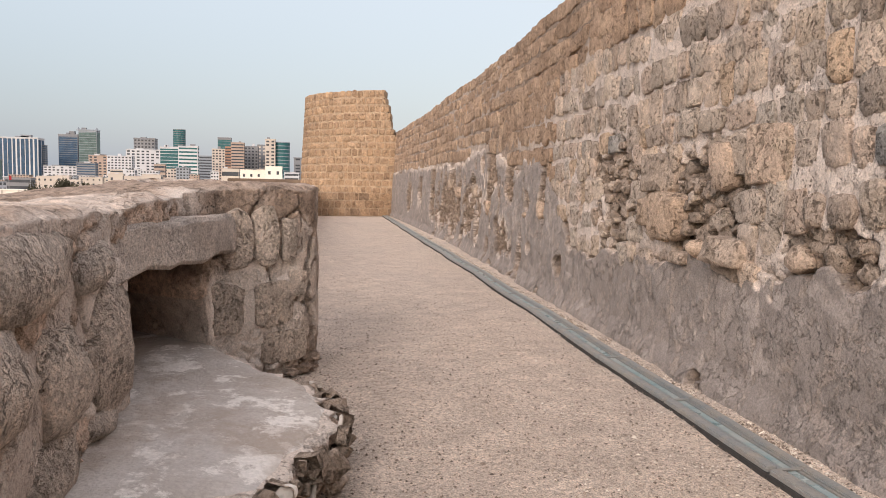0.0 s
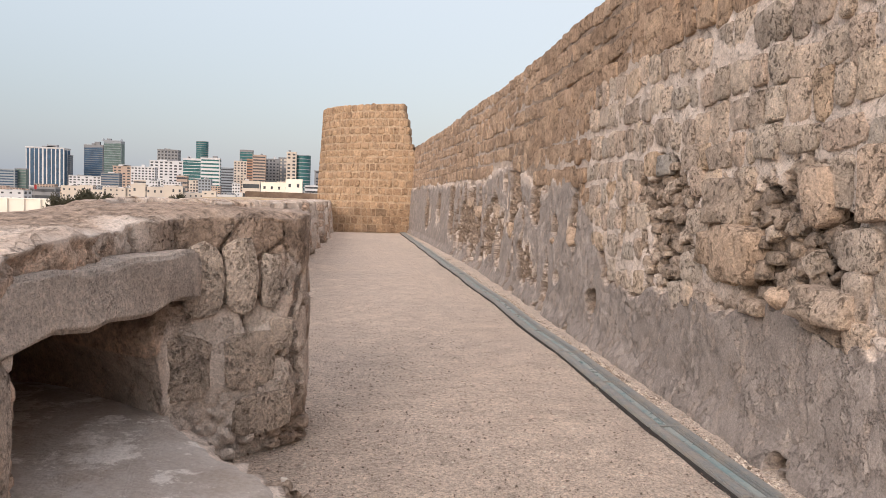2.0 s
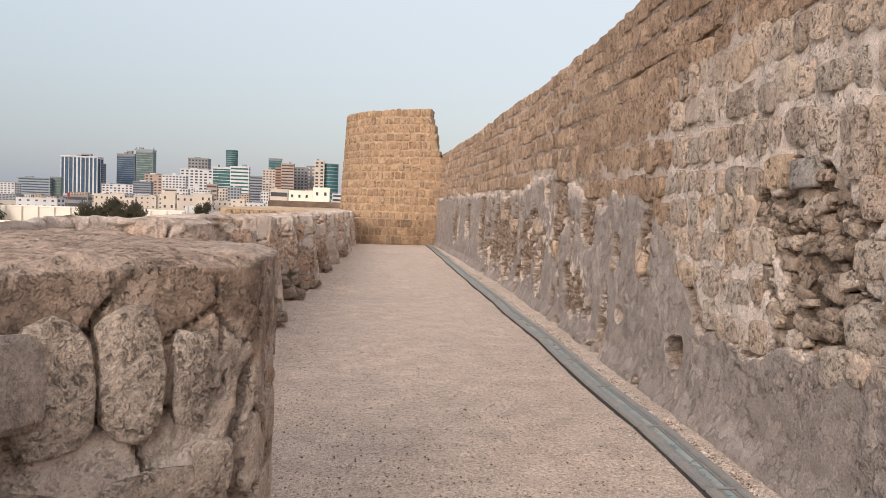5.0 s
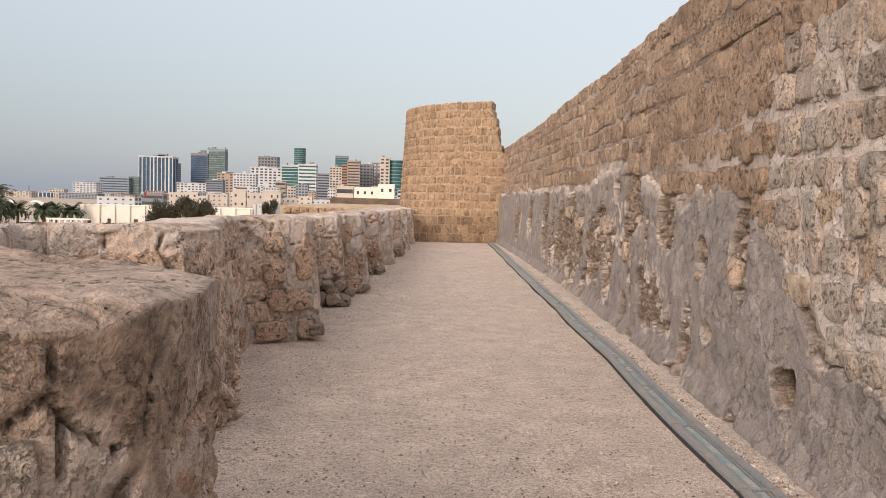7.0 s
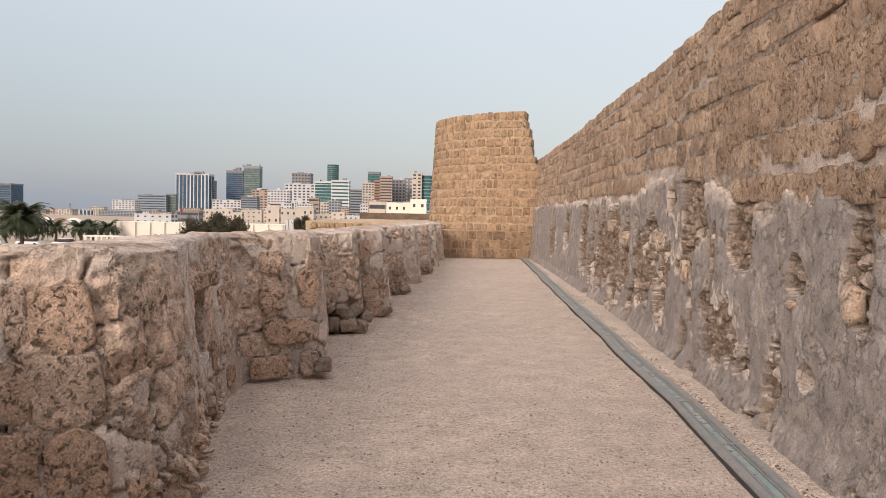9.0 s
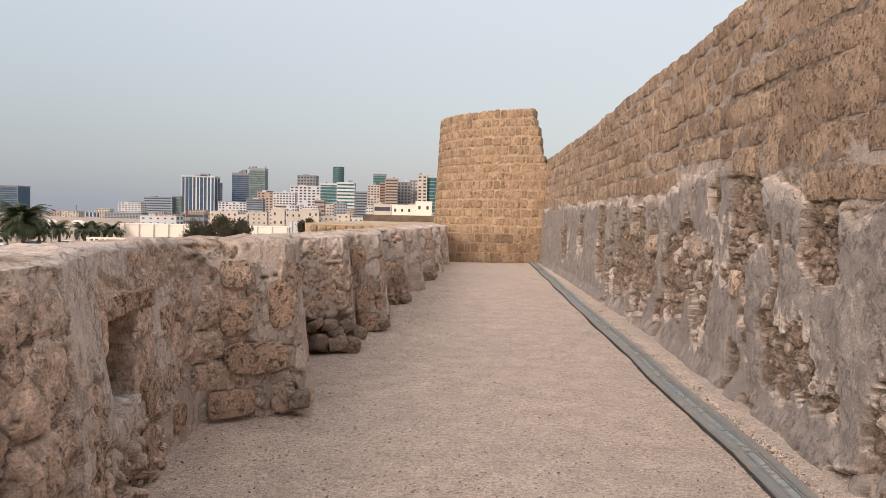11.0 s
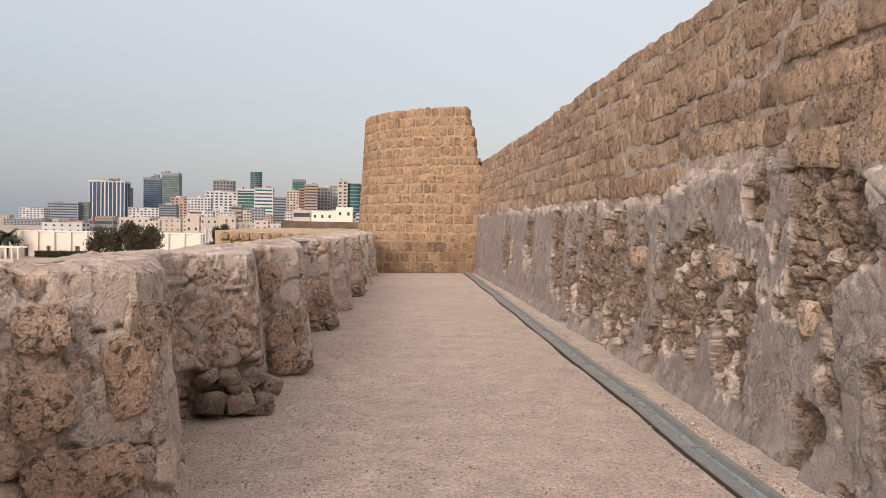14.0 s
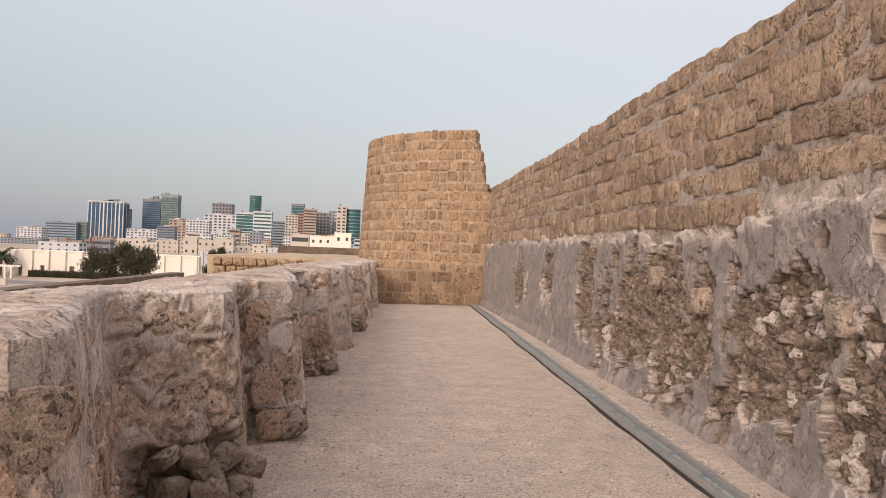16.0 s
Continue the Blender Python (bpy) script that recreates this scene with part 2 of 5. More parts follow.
def gravel_material():
    n = Nodes("sandy_gravel", 0.95)
    big = n.noise(0.55, 5, 0.6)
    fine = n.noise(120, 3, 0.75)
    speck = n.cells(75)
    col = n.mix(n.ramp(big, ((0.35, 0.0), (0.68, 1.0))), (0.65, 0.54, 0.45), (0.575, 0.485, 0.415))
    col = n.mix(0.7, col, n.ramp(n.noise(3.5, 6, 0.7), ((0.36, 0.78), (0.64, 1.16))), "MULTIPLY")
    col = n.mix(0.85, col, n.ramp(fine, ((0.36, 0.5), (0.5, 1.0), (0.64, 1.35))), "MULTIPLY")
    col = n.mix(0.9, col, n.ramp(n.noise(38, 4, 0.75), ((0.38, 0.66), (0.5, 1.0), (0.62, 1.18))), "MULTIPLY")
    col = n.mix(n.ramp(speck, ((0.10, 0.6), (0.2, 0.0))), col, (0.24, 0.19, 0.155))
    n.bump(n.noise(9, 4, 0.6), 0.02, 0.5)
    n.bump(n.noise(38, 4, 0.75), 0.012, 0.8)
    n.bump(fine, 0.012, 1.0)
    return n.done(col)


M_GRAVEL = gravel_material()


def plain(name, colour, rough=0.8, metal=0.0, vary=0.18, scale=0.6, bump=0.0):
    n = Nodes(name, rough, metal)
    col = n.mix(1.0, colour, n.ramp(n.noise(scale, 5, 0.65), ((0.3, 1 - vary), (0.7, 1 + vary))), "MULTIPLY")
    if bump:
        n.bump(n.noise(scale * 8, 4), bump, 0.6)
    return n.done(col)


M_DESERT = plain("dry_ground", (0.40, 0.33, 0.26), 0.95, 0, 0.3, 0.05, 0.05)

# ---- the great wall ----


def wall_x(y):
    """The plan of the great wall's foot."""
    return np.interp(y, (-12, 3.0, 5.5, 10, 15.5, 24, 33), (2.35, 2.47, 2.54, 2.73, 2.94, 2.97, 2.92))


def wall_top(y):
    return np.interp(y, (-12, 6, 15, 24, 33), (3.42, 3.42, 3.49, 3.55, 3.62)) + 0.035 * fbm(y * 1.3, y * 0 + 3.0, 3, 4)


BATTER = 0.05


def render_top(y):
    """The upper edge of what is left of the old render."""
    return np.interp(y, (-12, 3.3, 4.3, 5.4, 6.7, 7.6, 8.3, 8.9, 9.4, 9.9, 10.4, 11, 11.8, 13, 14.5, 15.5, 16.7, 18.5, 23, 33),
                     (0.82, 0.82, 0.81, 0.75, 0.60, 0.75, 1.1, 1.45, 1.62, 1.68, 1.5, 1.62, 1.72, 2.0, 1.93, 1.8, 1.7, 1.78, 1.83, 1.82)) + 0.07 * fbm(y * 2.3, y * 0 + 1.0, 4, 12)


# places where the render or the facing has fallen: y, z and half sizes
LOSSES = ((17.3, 0.95, 1.7, 0.72), (12.4, 1.40, 0.42, 0.34), (10.85, 1.35, 0.26, 0.30), (9.78, 1.10, 0.17, 0.12), (11.1, 0.48, 0.70, 0.27), (12.41, 0.22, 0.13, 0.2), (8.85, 1.16, 0.15, 0.30),
          (9.43, 0.49, 0.14, 0.08), (14.57, 0.90, 0.72, 0.52), (13.4, 1.0, 0.28, 0.32), (12.27, 0.32, 0.13, 0.1), (20.1, 1.06, 0.5, 0.6), (13.65, 0.55, 0.38, 0.33), (8.0, 0.42, 0.12, 0.12), (22.8, 1.1, 0.5, 0.5), (25.5, 0.9, 0.7, 0.4))
RUINED = ((6.2, 1.12, 0.62, 0.50), (4.66, 1.14, 0.80, 0.34), (3.35, 0.92, 0.35, 0.22))


def blobs(y, z, spots):
    """Above 0 inside the given spots, with ragged borders."""
    wob = 0.55 * fbm(y * 3.0, z * 1.9, 5, 21) + 0.25 * fbm(y * 8, z * 7, 4, 22)
    best = np.full(np.shape(y), -9.0)
    for cy, cz, ry, rz in spots:
        best = np.maximum(best, 1 - np.sqrt(((y - cy) / ry) ** 2 + ((z - cz) / rz) ** 2))
    return best + 0.06 + wob


def wall_surface(y, z):
    """How far the face stands out, and where render, lime and cobbles show."""
    edge = render_top(y)
    ragged = 0.10 * fbm(y * 2.3, z * 2.3, 5, 21) + 0.05 * fbm(y * 9, z * 9, 3, 20)
    lost = blobs(y, z, LOSSES)
    chips = fbm(y * 1.3 + 7, z * 0.9, 5, 37) + 0.5 * fbm(y * 4, z * 3, 4, 39) - 0.25 * smooth(0.55, 0.15, z) - 0.6 * smooth(8.6, 7.6, y) - 0.35 * smooth(19, 24, y)
    lost = np.maximum(lost, (chips - 0.30) * 1.2)
    held = smooth(-0.012, 0.012, edge + ragged - z) * smooth(0.05, 0.0, lost)
    b1, c1, t1 = worley(y / 0.15 + 0.5 * fbm(y * 3, z * 3, 2, 3), z / 0.12 + 0.5 * fbm(y * 3, z * 3, 2, 8), 2)
    b2, c2, t2 = worley(y / 0.055 + 0.4 * fbm(y * 6, z * 6, 2, 5), z / 0.05, 6)
    cobble = 0.05 * c1 * smooth(0.0, 0.25, b1) + 0.034 * t1 + 0.018 * c2 * smooth(0, 0.3, b2) + 0.014 * t2 - 0.03
    rough = 0.04 * fbm(y * 2.2, z * 2.2, 4, 41) + 0.03 * fbm(y * 11, z * 11, 3, 42)
    hollow = -0.06 * smooth(0.2, 0.7, fbm(y * 1.6 + 9, z * 2.0, 3, 52))
    rubble = -0.014 + 0.85 * cobble + 0.6 * rough + hollow - 0.02 * smooth(0.0, 0.5, lost)
    render = 0.034 + 0.014 * fbm(y * 1.7, z * 1.7, 4, 61) + 0.010 * fbm(y * 4.5, z * 6, 4, 63) + 0.012 * smooth(0.15, 0.19, fbm(y * 1.9, z * 1.2, 5, 66)) - 0.012 * smooth(0.035, 0.0, np.abs(fbm(y * 0.9, z * 0.8, 4, 65)))
    stones = smooth(edge - 0.05, edge + 0.12, z)
    ruin = smooth(0.0, 0.10, blobs(y, z, RUINED))
    limed = smooth(10.5, 8.0, y + 0.8 * fbm(y * 0.9, z * 0.9, 3, 73)) * smooth(3.2, 2.5, z + 0.35 * fbm(y * 1.1, z * 1.3, 3, 74) + 0.1 * (y - 5))
    mortar = 0.002 + 0.016 * fbm(y * 5, z * 5, 4, 71) + 0.020 * limed * smooth(-0.2, 0.4, fbm(y * 2.1, z * 2.1, 4, 72))
    bare = rubble * (1 - stones) + mortar * stones
    bare = bare * (1 - ruin) + (rubble - 0.02) * ruin
    d = bare * (1 - held) + render * held
    rim = smooth(0.0, 0.5, held) * smooth(1.0, 0.5, held)
    flake = smooth(0.03, 0.0, lost) * smooth(-0.14, -0.05, lost) * smooth(0.1, 0.35, fbm(y * 1.4 + 5, z * 1.4, 4, 82))
    open_stone = stones * (1 - held) * (1 - ruin)
    lime = 1.2 * rim * smooth(0.0, 0.3, fbm(y * 1.2, z * 1.2, 3, 81)) + 0.8 * flake * held + open_stone * smooth(-0.35, 0.35, fbm(y * 0.9 + 2, z * 1.3, 3, 83)) * 0.45 + open_stone * limed
    patch = smooth(0.86, 0.89, c1) * (1 - held) * (1 - stones) * smooth(-0.2, 0.3, fbm(y * 0.7, z * 0.7, 3, 87))
    band = smooth(0.13, 0.03, np.abs(z - edge - 0.02 + 0.06 * fbm(y * 3, z * 3, 3, 97))) * smooth(9, 11, y) * smooth(-0.4, 0.1, fbm(y * 0.8, z * 0, 3, 98))
    lime = np.clip(lime + 0.85 * patch + 0.7 * band, 0, 1)
    return d, held, lime, np.where(open_stone > 0.5, 0.6 + 0.2 * c2, 0.55 * c1 + 0.45 * c2)


def great_wall():
    ys = np.concatenate([np.arange(-9, 2.6, 0.12), np.arange(2.6, 14, 0.012), np.arange(14, 19, 0.018), np.arange(19, 33.4, 0.04)])
    us = np.concatenate([np.linspace(0, 0.62, 185), np.linspace(0.63, 1, 50)])
    y, u = np.meshgrid(ys, us, indexing="ij")
    z = -0.08 + u * (wall_top(y) - 0.06 + 0.08)
    d, held, lime, tone = wall_surface(y, z)
    foot = 0.07 * smooth(0.22, 0.0, z)
    x = wall_x(y) + BATTER * z - d - foot
    front = np.stack([x, y, z], axis=-1)
    # over the top and down the far side
    top = np.stack([x[:, -1] + 0.25, ys, z[:, -1] + 0.02], axis=-1)
    back = np.stack([x[:, -1] * 0 + 4.1, ys, z[:, -1]], axis=-1)
    foot_b = np.stack([x[:, -1] * 0 + 4.2, ys, z[:, -1] * 0 - 5.0], axis=-1)
    P = np.concatenate([front, top[:, None], back[:, None], foot_b[:, None]], axis=1)
    pad = lambda a, v: np.concatenate([a, np.full((a.shape[0], 3), v)], axis=1)
    n, m = P.shape[:2]
    faces = grid_faces(n, m)
    ends = [[i for i in range(m - 1, -1, -1)], [(n - 1) * m + i for i in range(m)]]
    me = array_mesh("wall_east", P, faces, M_WALL_CORE, {"plaster": pad(held, 0.0), "cream": pad(lime, 0.0), "tone": pad(tone, 0.5)}, True, pad((held < 0.4) * (z < render_top(y) + 0.1), 0.0))
    ob = new("wall_east", me)
    return tagged(ob, "tall weathered fort wall of coral stone over patchy grey render", "wall", "", "structure")


WALL = great_wall()

# ---- parapet ----
PLAN = [(-0.78, -6.0), (-0.74, 1.0), (-0.74, 2.6), (-0.71, 3.3), (-0.66, 4.3), (-0.53, 4.62), (-0.06, 4.98), (0.04, 5.12), (0.05, 5.35), (-0.02, 5.75), (-0.3, 6.0), (-1.3, 6.3), (-1.6, 6.9), (-1.58, 7.65),
        (-0.98, 7.9), (-0.82, 8.02), (-0.70, 8.3), (-0.70, 8.62), (-0.95, 9.4), (-1.16, 10.3), (-1.19, 10.95), (-1.0, 11.1), (-0.67, 11.33), (-0.59, 11.48), (-0.61, 11.75), (-0.95, 12.7), (-1.15, 13.45), (-1.0, 13.58), (-0.69, 13.82), (-0.63, 13.98), (-0.66, 14.25)]
# the further teeth: y and x of each nose
for tooth_y, tooth_x in ((15.55, -0.47), (18.35, -0.43), (20.75, -0.36), (23.2, -0.25), (25.95, -0.17), (29.2, -0.12)):
    PLAN += [(tooth_x - 0.40, tooth_y - 0.42), (tooth_x - 0.36, tooth_y - 0.28), (tooth_x - 0.05, tooth_y), (tooth_x, tooth_y + 0.2), (tooth_x - 0.03, tooth_y + 0.45)]
PLAN += [(-0.5, 31.5), (-0.6, 34.5)]
OUTER = -1.85
LEAN = 0.13
HOLES = ((3.38, 4.50, 0.27, 0.89), (9.3, 9.78, 0.50, 0.92))


def parapet_top(y):
    return np.interp(y, (-6, 1.5, 3.3, 5.2, 6.6, 8.4, 11.4, 14, 16, 30, 34), (1.10, 1.12, 1.15, 1.25, 1.24, 1.27, 1.25, 1.23, 1.24, 1.24, 1.24))


def parapet():
    # the face, walked along in short steps
    pts = np.array(PLAN)
    seg = np.hypot(*np.diff(pts, axis=0).T)
    s_at = np.concatenate([[0], np.cumsum(seg)])
    s = [0.0]
    while s[-1] < s_at[-1]:
        yy = np.interp(s[-1], s_at, pts[:, 1])
        s.append(s[-1] + (0.06 if yy < 1.0 else 0.013 if yy < 16.5 else 0.035))
    s = np.array(s)
    px, py = np.interp(s, s_at, pts[:, 0]), np.interp(s, s_at, pts[:, 1])
    for k in range(2):
        px[1:-1], py[1:-1] = (px[:-2] + 2 * px[1:-1] + px[2:]) / 4, (py[:-2] + 2 * py[1:-1] + py[2:]) / 4
    tx, ty = np.gradient(px), np.gradient(py)
    ln = np.hypot(tx, ty)
    nx, ny = ty / ln, -tx / ln
    top = parapet_top(py)
    # heights up the face, round the edge and across the top
    v = np.concatenate([np.linspace(0, 1, 84), 1.015 + 0.985 * np.linspace(0, 1, 28) ** 1.3])
    S, V = np.meshgrid(s, v, indexing="ij")
    up, over = np.clip(V, 0, 1), np.clip(V - 1, 0, 1)
    PX, PY, NX, NY, TOP = (np.repeat(a[:, None], len(v), 1) for a in (px, py, nx, ny, top))
    Z = -0.06 + up * (TOP + 0.06)
    X = PX + over * (OUTER - PX)
    # rounded upper edge
    near = smooth(0.955, 1.0, V) * (1 - smooth(1.0, 1.05, V))
    Z = Z - 0.022 * near + (0.022 * fbm(X * 2.2, PY * 2.2, 5, 5) + 0.018 * np.abs(fbm(X * 5, PY * 5, 4, 6)) - 0.02 * smooth(0.06, 0.0, np.abs(fbm(X * 1.1, PY * 1.1, 4, 8)))) * smooth(0.9, 1.05, V) - 0.10 * over ** 3
    b1, c1, t1 = worley(S / 0.34 + 0.4 * fbm(S * 2, Z * 2, 2, 3), Z / 0.27 + 0.25 + 0.3 * fbm(S * 2, Z * 2, 2, 7), 15)
    b2, c2, t2 = worley(S / 0.09, Z / 0.075, 16)
    gone = c1 + 0.45 * fbm(S * 0.9, Z * 1.3, 4, 23) + 0.3 * fbm(S * 5, Z * 5, 4, 24)
    # nearer piers: more bare stone, less lime; their shade is put into the colour
    worn = smooth(12.5, 11.9, PY) * smooth(5.8, 6.5, PY)
    gone = gone + 0.20 * worn
    stone = smooth(0.68, 0.71, gone) * smooth(0.03, 0.07, b1 + 0.05 * fbm(S * 9, Z * 9, 3, 25)) * (1 - smooth(0.95, 1.02, V))
    low = smooth(0.42, 0.12, Z) * smooth(-0.1, 0.5, fbm(S * 0.8 + 5, Z, 3, 29))
    stone = np.clip(stone + low * smooth(0.04, 0.12, b2) * 0.8, 0, 1)
    d = 0.016 * fbm(S * 1.5, Z * 1.5, 4, 31) + 0.008 * fbm(S * 5, Z * 5, 4, 32)
    porous = np.minimum(fbm(S * 16, Z * 16, 3, 33), 0.1)
    d = d + stone * (-0.018 + 0.022 * smooth(0.0, 0.4, b1) + 0.026 * porous) - 0.02 * smooth(0.022, 0.0, np.abs(gone - 0.68)) * smooth(0.02, 0.08, b1) * (1 - smooth(0.95, 1.02, V))
    d = d - low * (0.06 - 0.12 * smooth(0.05, 0.4, b2) * c2)
    crack = smooth(0.05, 0.0, np.abs(fbm(S * 0.9 + 3, Z * 0.9, 4, 37))) * smooth(-0.1, 0.2, fbm(S * 0.7, Z * 0.7, 2, 38))
    seam = smooth(0.045, 0.018, b1) * smooth(0.22, 0.32, fbm(S * 1.7, Z * 1.7, 4, 95)) * (1 - smooth(0.93, 1.0, V))
    d = d - 0.04 * crack - 0.04 * seam + 0.010 * t1
    d = d - 0.09 * smooth(0.022, 0.012, np.abs(PY - 5.06 - 0.03 * np.sin(Z * 8) - 0.02 * fbm(Z * 9, Z * 0, 3, 55))) * smooth(0.2, 0.3, Z) * smooth(0.95, 0.85, Z)
    under = smooth(13.42, 13.55, PY) * smooth(14.2, 14.0, PY) + 0.5 * smooth(15.1, 15.2, PY) * smooth(15.8, 15.6, PY) + 0.5 * smooth(18.0, 18.1, PY) * smooth(18.7, 18.5, PY)
    d = d - 0.13 * under * smooth(0.42, 0.34, Z + 0.06 * fbm(S * 4, Z * 4, 3, 57))
    d = d * (1 - smooth(1.0, 1.1, V)) - LEAN * up * smooth(7.4, 7.9, PY) * (1 - smooth(1.2, 1.9, V))
    X, Y = X + NX * d, PY + NY * d
    # gun slots: the face runs back into the wall
    for y0, y1, z0, z1 in HOLES:
        tilt = 0.05 * fbm(PY * 3, Z * 3, 2, 44)
        inside = smooth(y0 - 0.03, y0 + 0.03, PY + tilt) * smooth(y1 + 0.03, y1 - 0.03, PY + tilt) * smooth(z0 - 0.02, z0 + 0.02, Z) * smooth(z1 + 0.03, z1 - 0.02, Z + 0.5 * tilt)
        inside = inside * (V < 0.97)
        X = X - 1.05 * inside
        Y = Y + (0.95 if y0 < 5 else 0.0) * inside
        stone = stone * (1 - inside) + 0.7 * inside
    corner = smooth(4.2, 4.45, PY) * smooth(5.05, 4.95, PY) * smooth(4.5, 4.6, PY) * smooth(1.0, 0.75, Z + 0.2 * fbm(S * 2.0, Z * 2.0, 4, 99))
    stone = stone * (1 - 0.8 * corner * (Z > 0.35))
    cream = np.clip((smooth(0.0, 0.28, fbm(S * 1.1, Z * 1.3, 5, 91)) + corner) * (1 - stone) * 0.8 * (1 - 0.8 * smooth(1.02, 1.2, V)) + 0.5 * corner * smooth(0.0, 0.3, fbm(S * 2.4, Z * 2.4, 4, 103)) + 0.85 * smooth(0.84, 0.97, V + 0.08 * fbm(S * 4, Z * 4, 3, 94)) * smooth(1.08, 1.01, V) * smooth(-0.1, 0.3, fbm(S * 1.4, Z * 0, 3, 93)), 0, 1)
    bare = 0.85 * smooth(4.9, 5.0, PY) * smooth(6.1, 5.8, PY) * smooth(-0.15, 0.0, fbm(S * 1.8 + 3, Z * 1.5, 5, 100))
    # the top is coloured browner and darker to offset its extra skylight
    browned = bare + np.where(PY < 9, 1.0, 0.75) * smooth(0.99, 1.06, V) * smooth(-0.5, 0.2, fbm(X * 1.6, PY * 1.6, 5, 96))
    crown = smooth(4.3, 4.5, PY) * smooth(6.3, 5.9, PY) * smooth(0.72, 0.85, Z + 0.15 * fbm(S * 2.5, Z * 2.5, 4, 101)) * smooth(-0.5, -0.1, fbm(S * 2.2 + 9, Z * 2.2, 4, 102))
    stone = np.clip(stone + browned + crown, 0, 1)
    # lowers the tone on the top, the crown and the seams
    darkened = np.clip(crown + np.where(PY < 9, 1.0, 0.4) * np.clip(browned, 0, 1), 0, 1)
    cream = cream * (1 - 0.8 * darkened)
    stone = np.clip(stone + seam, 0, 1)
    darkened = np.clip(darkened + seam, 0, 1)
    cream = cream * (1 - seam) * (1 - 0.6 * worn)
    P = np.stack([X, Y, Z], axis=-1)
    down = P[:, -1:].copy()
    down[..., 0], down[..., 2] = OUTER - 0.35, -5.2
    P = np.concatenate([P, down], axis=1)
    pad = lambda a, f: np.concatenate([a, np.full((a.shape[0], 1), f)], axis=1)
    me = array_mesh("wall_parapet", P, grid_faces(*P.shape[:2]), M_PARAPET, {"plaster": pad(1 - stone, 0.0), "cream": pad(cream, 0.0), "tone": pad((0.6 * c1 + 0.4 * c2) * (1 - darkened), 0.5)}, True, pad(low > 0.6, 0.0))
    return tagged(new("wall_parapet", me), "low saw-toothed parapet of crumbling coral stone and lime render", "parapet", "", "structure")


PARAPET = parapet()

# ---- round tower ----
TC, TR = (3.62, 36.32), 4.69


def tower_core():
    """A round shell, broken off in steps where it meets the great wall."""
    zs = np.linspace(-0.1, 5.35, 40)
    A, Z = np.meshgrid(np.linspace(0, 1, 60), zs, indexing="ij")
    ends = np.interp(Z, (0, 3.2, 3.5, 5.3), (-95, -95, -98.5, -104.5))
    A = np.radians(ends + A * (-205 - ends))
    R = TR - 0.05 * Z
    top = 5.30 + 0.02 * np.sin(A * 9)
    Z = np.minimum(Z, top)
    outer = np.stack([TC[0] + R * np.cos(A), TC[1] + R * np.sin(A), Z], axis=-1)
    inner = np.stack([TC[0] + (R - 0.7) * np.cos(A), TC[1] + (R - 0.7) * np.sin(A), Z], axis=-1)[:, ::-1]
    P = np.concatenate([outer, inner], axis=1)
    n, m = P.shape[:2]
    faces = grid_faces(n, m).tolist()
    for k in range(39):
        faces.append([k, k + 1, m - 2 - k, m - 1 - k])
    flat = np.zeros((n, m))
    me = array_mesh("tower_wall", P, faces, M_TOWER_CORE, {"plaster": flat + 1.0, "cream": flat + 0.25, "tone": flat + 0.5})
    return tagged(new("wall_tower", me), "round fort tower of tan coral stone blocks, its top broken", "tower", "", "structure")


TOWER = tower_core()

# ---- floor and ground ----


def floor():
    xs, ys = np.arange(-2.0, 3.3, 0.07), np.concatenate([np.arange(-9, 2, 0.2), np.arange(2, 16, 0.07), np.arange(16, 35, 0.14)])
    X, Y = np.meshgrid(xs, ys, indexing="ij")
    Z = 0.012 * fbm(X * 0.9, Y * 0.9, 3, 3) + 0.006 * fbm(X * 4, Y * 4, 3, 6) + 0.02 * smooth(0.35, 0.0, np.interp(Y, (2, 5, 11, 34), (2.5, 2.54, 2.73, 2.95)) - X)
    me = array_mesh("floor", np.stack([X, Y, Z], axis=-1), grid_faces(len(xs), len(ys))[:, ::-1], M_GRAVEL)
    return tagged(new("floor", me), "rampart walk of pale sandy gravel", "floor", "", "structure")


FLOOR = floor()


def ground():
    bm = bmesh.new()
    bmesh.ops.create_grid(bm, x_segments=40, y_segments=40, size=4500, matrix=Matrix.Translation((0, 0, -5.0)))
    return tagged(part("ground", bm, M_DESERT), "flat dry sandy ground stretching to the horizon", "ground", "", "structure")


GROUND = ground()

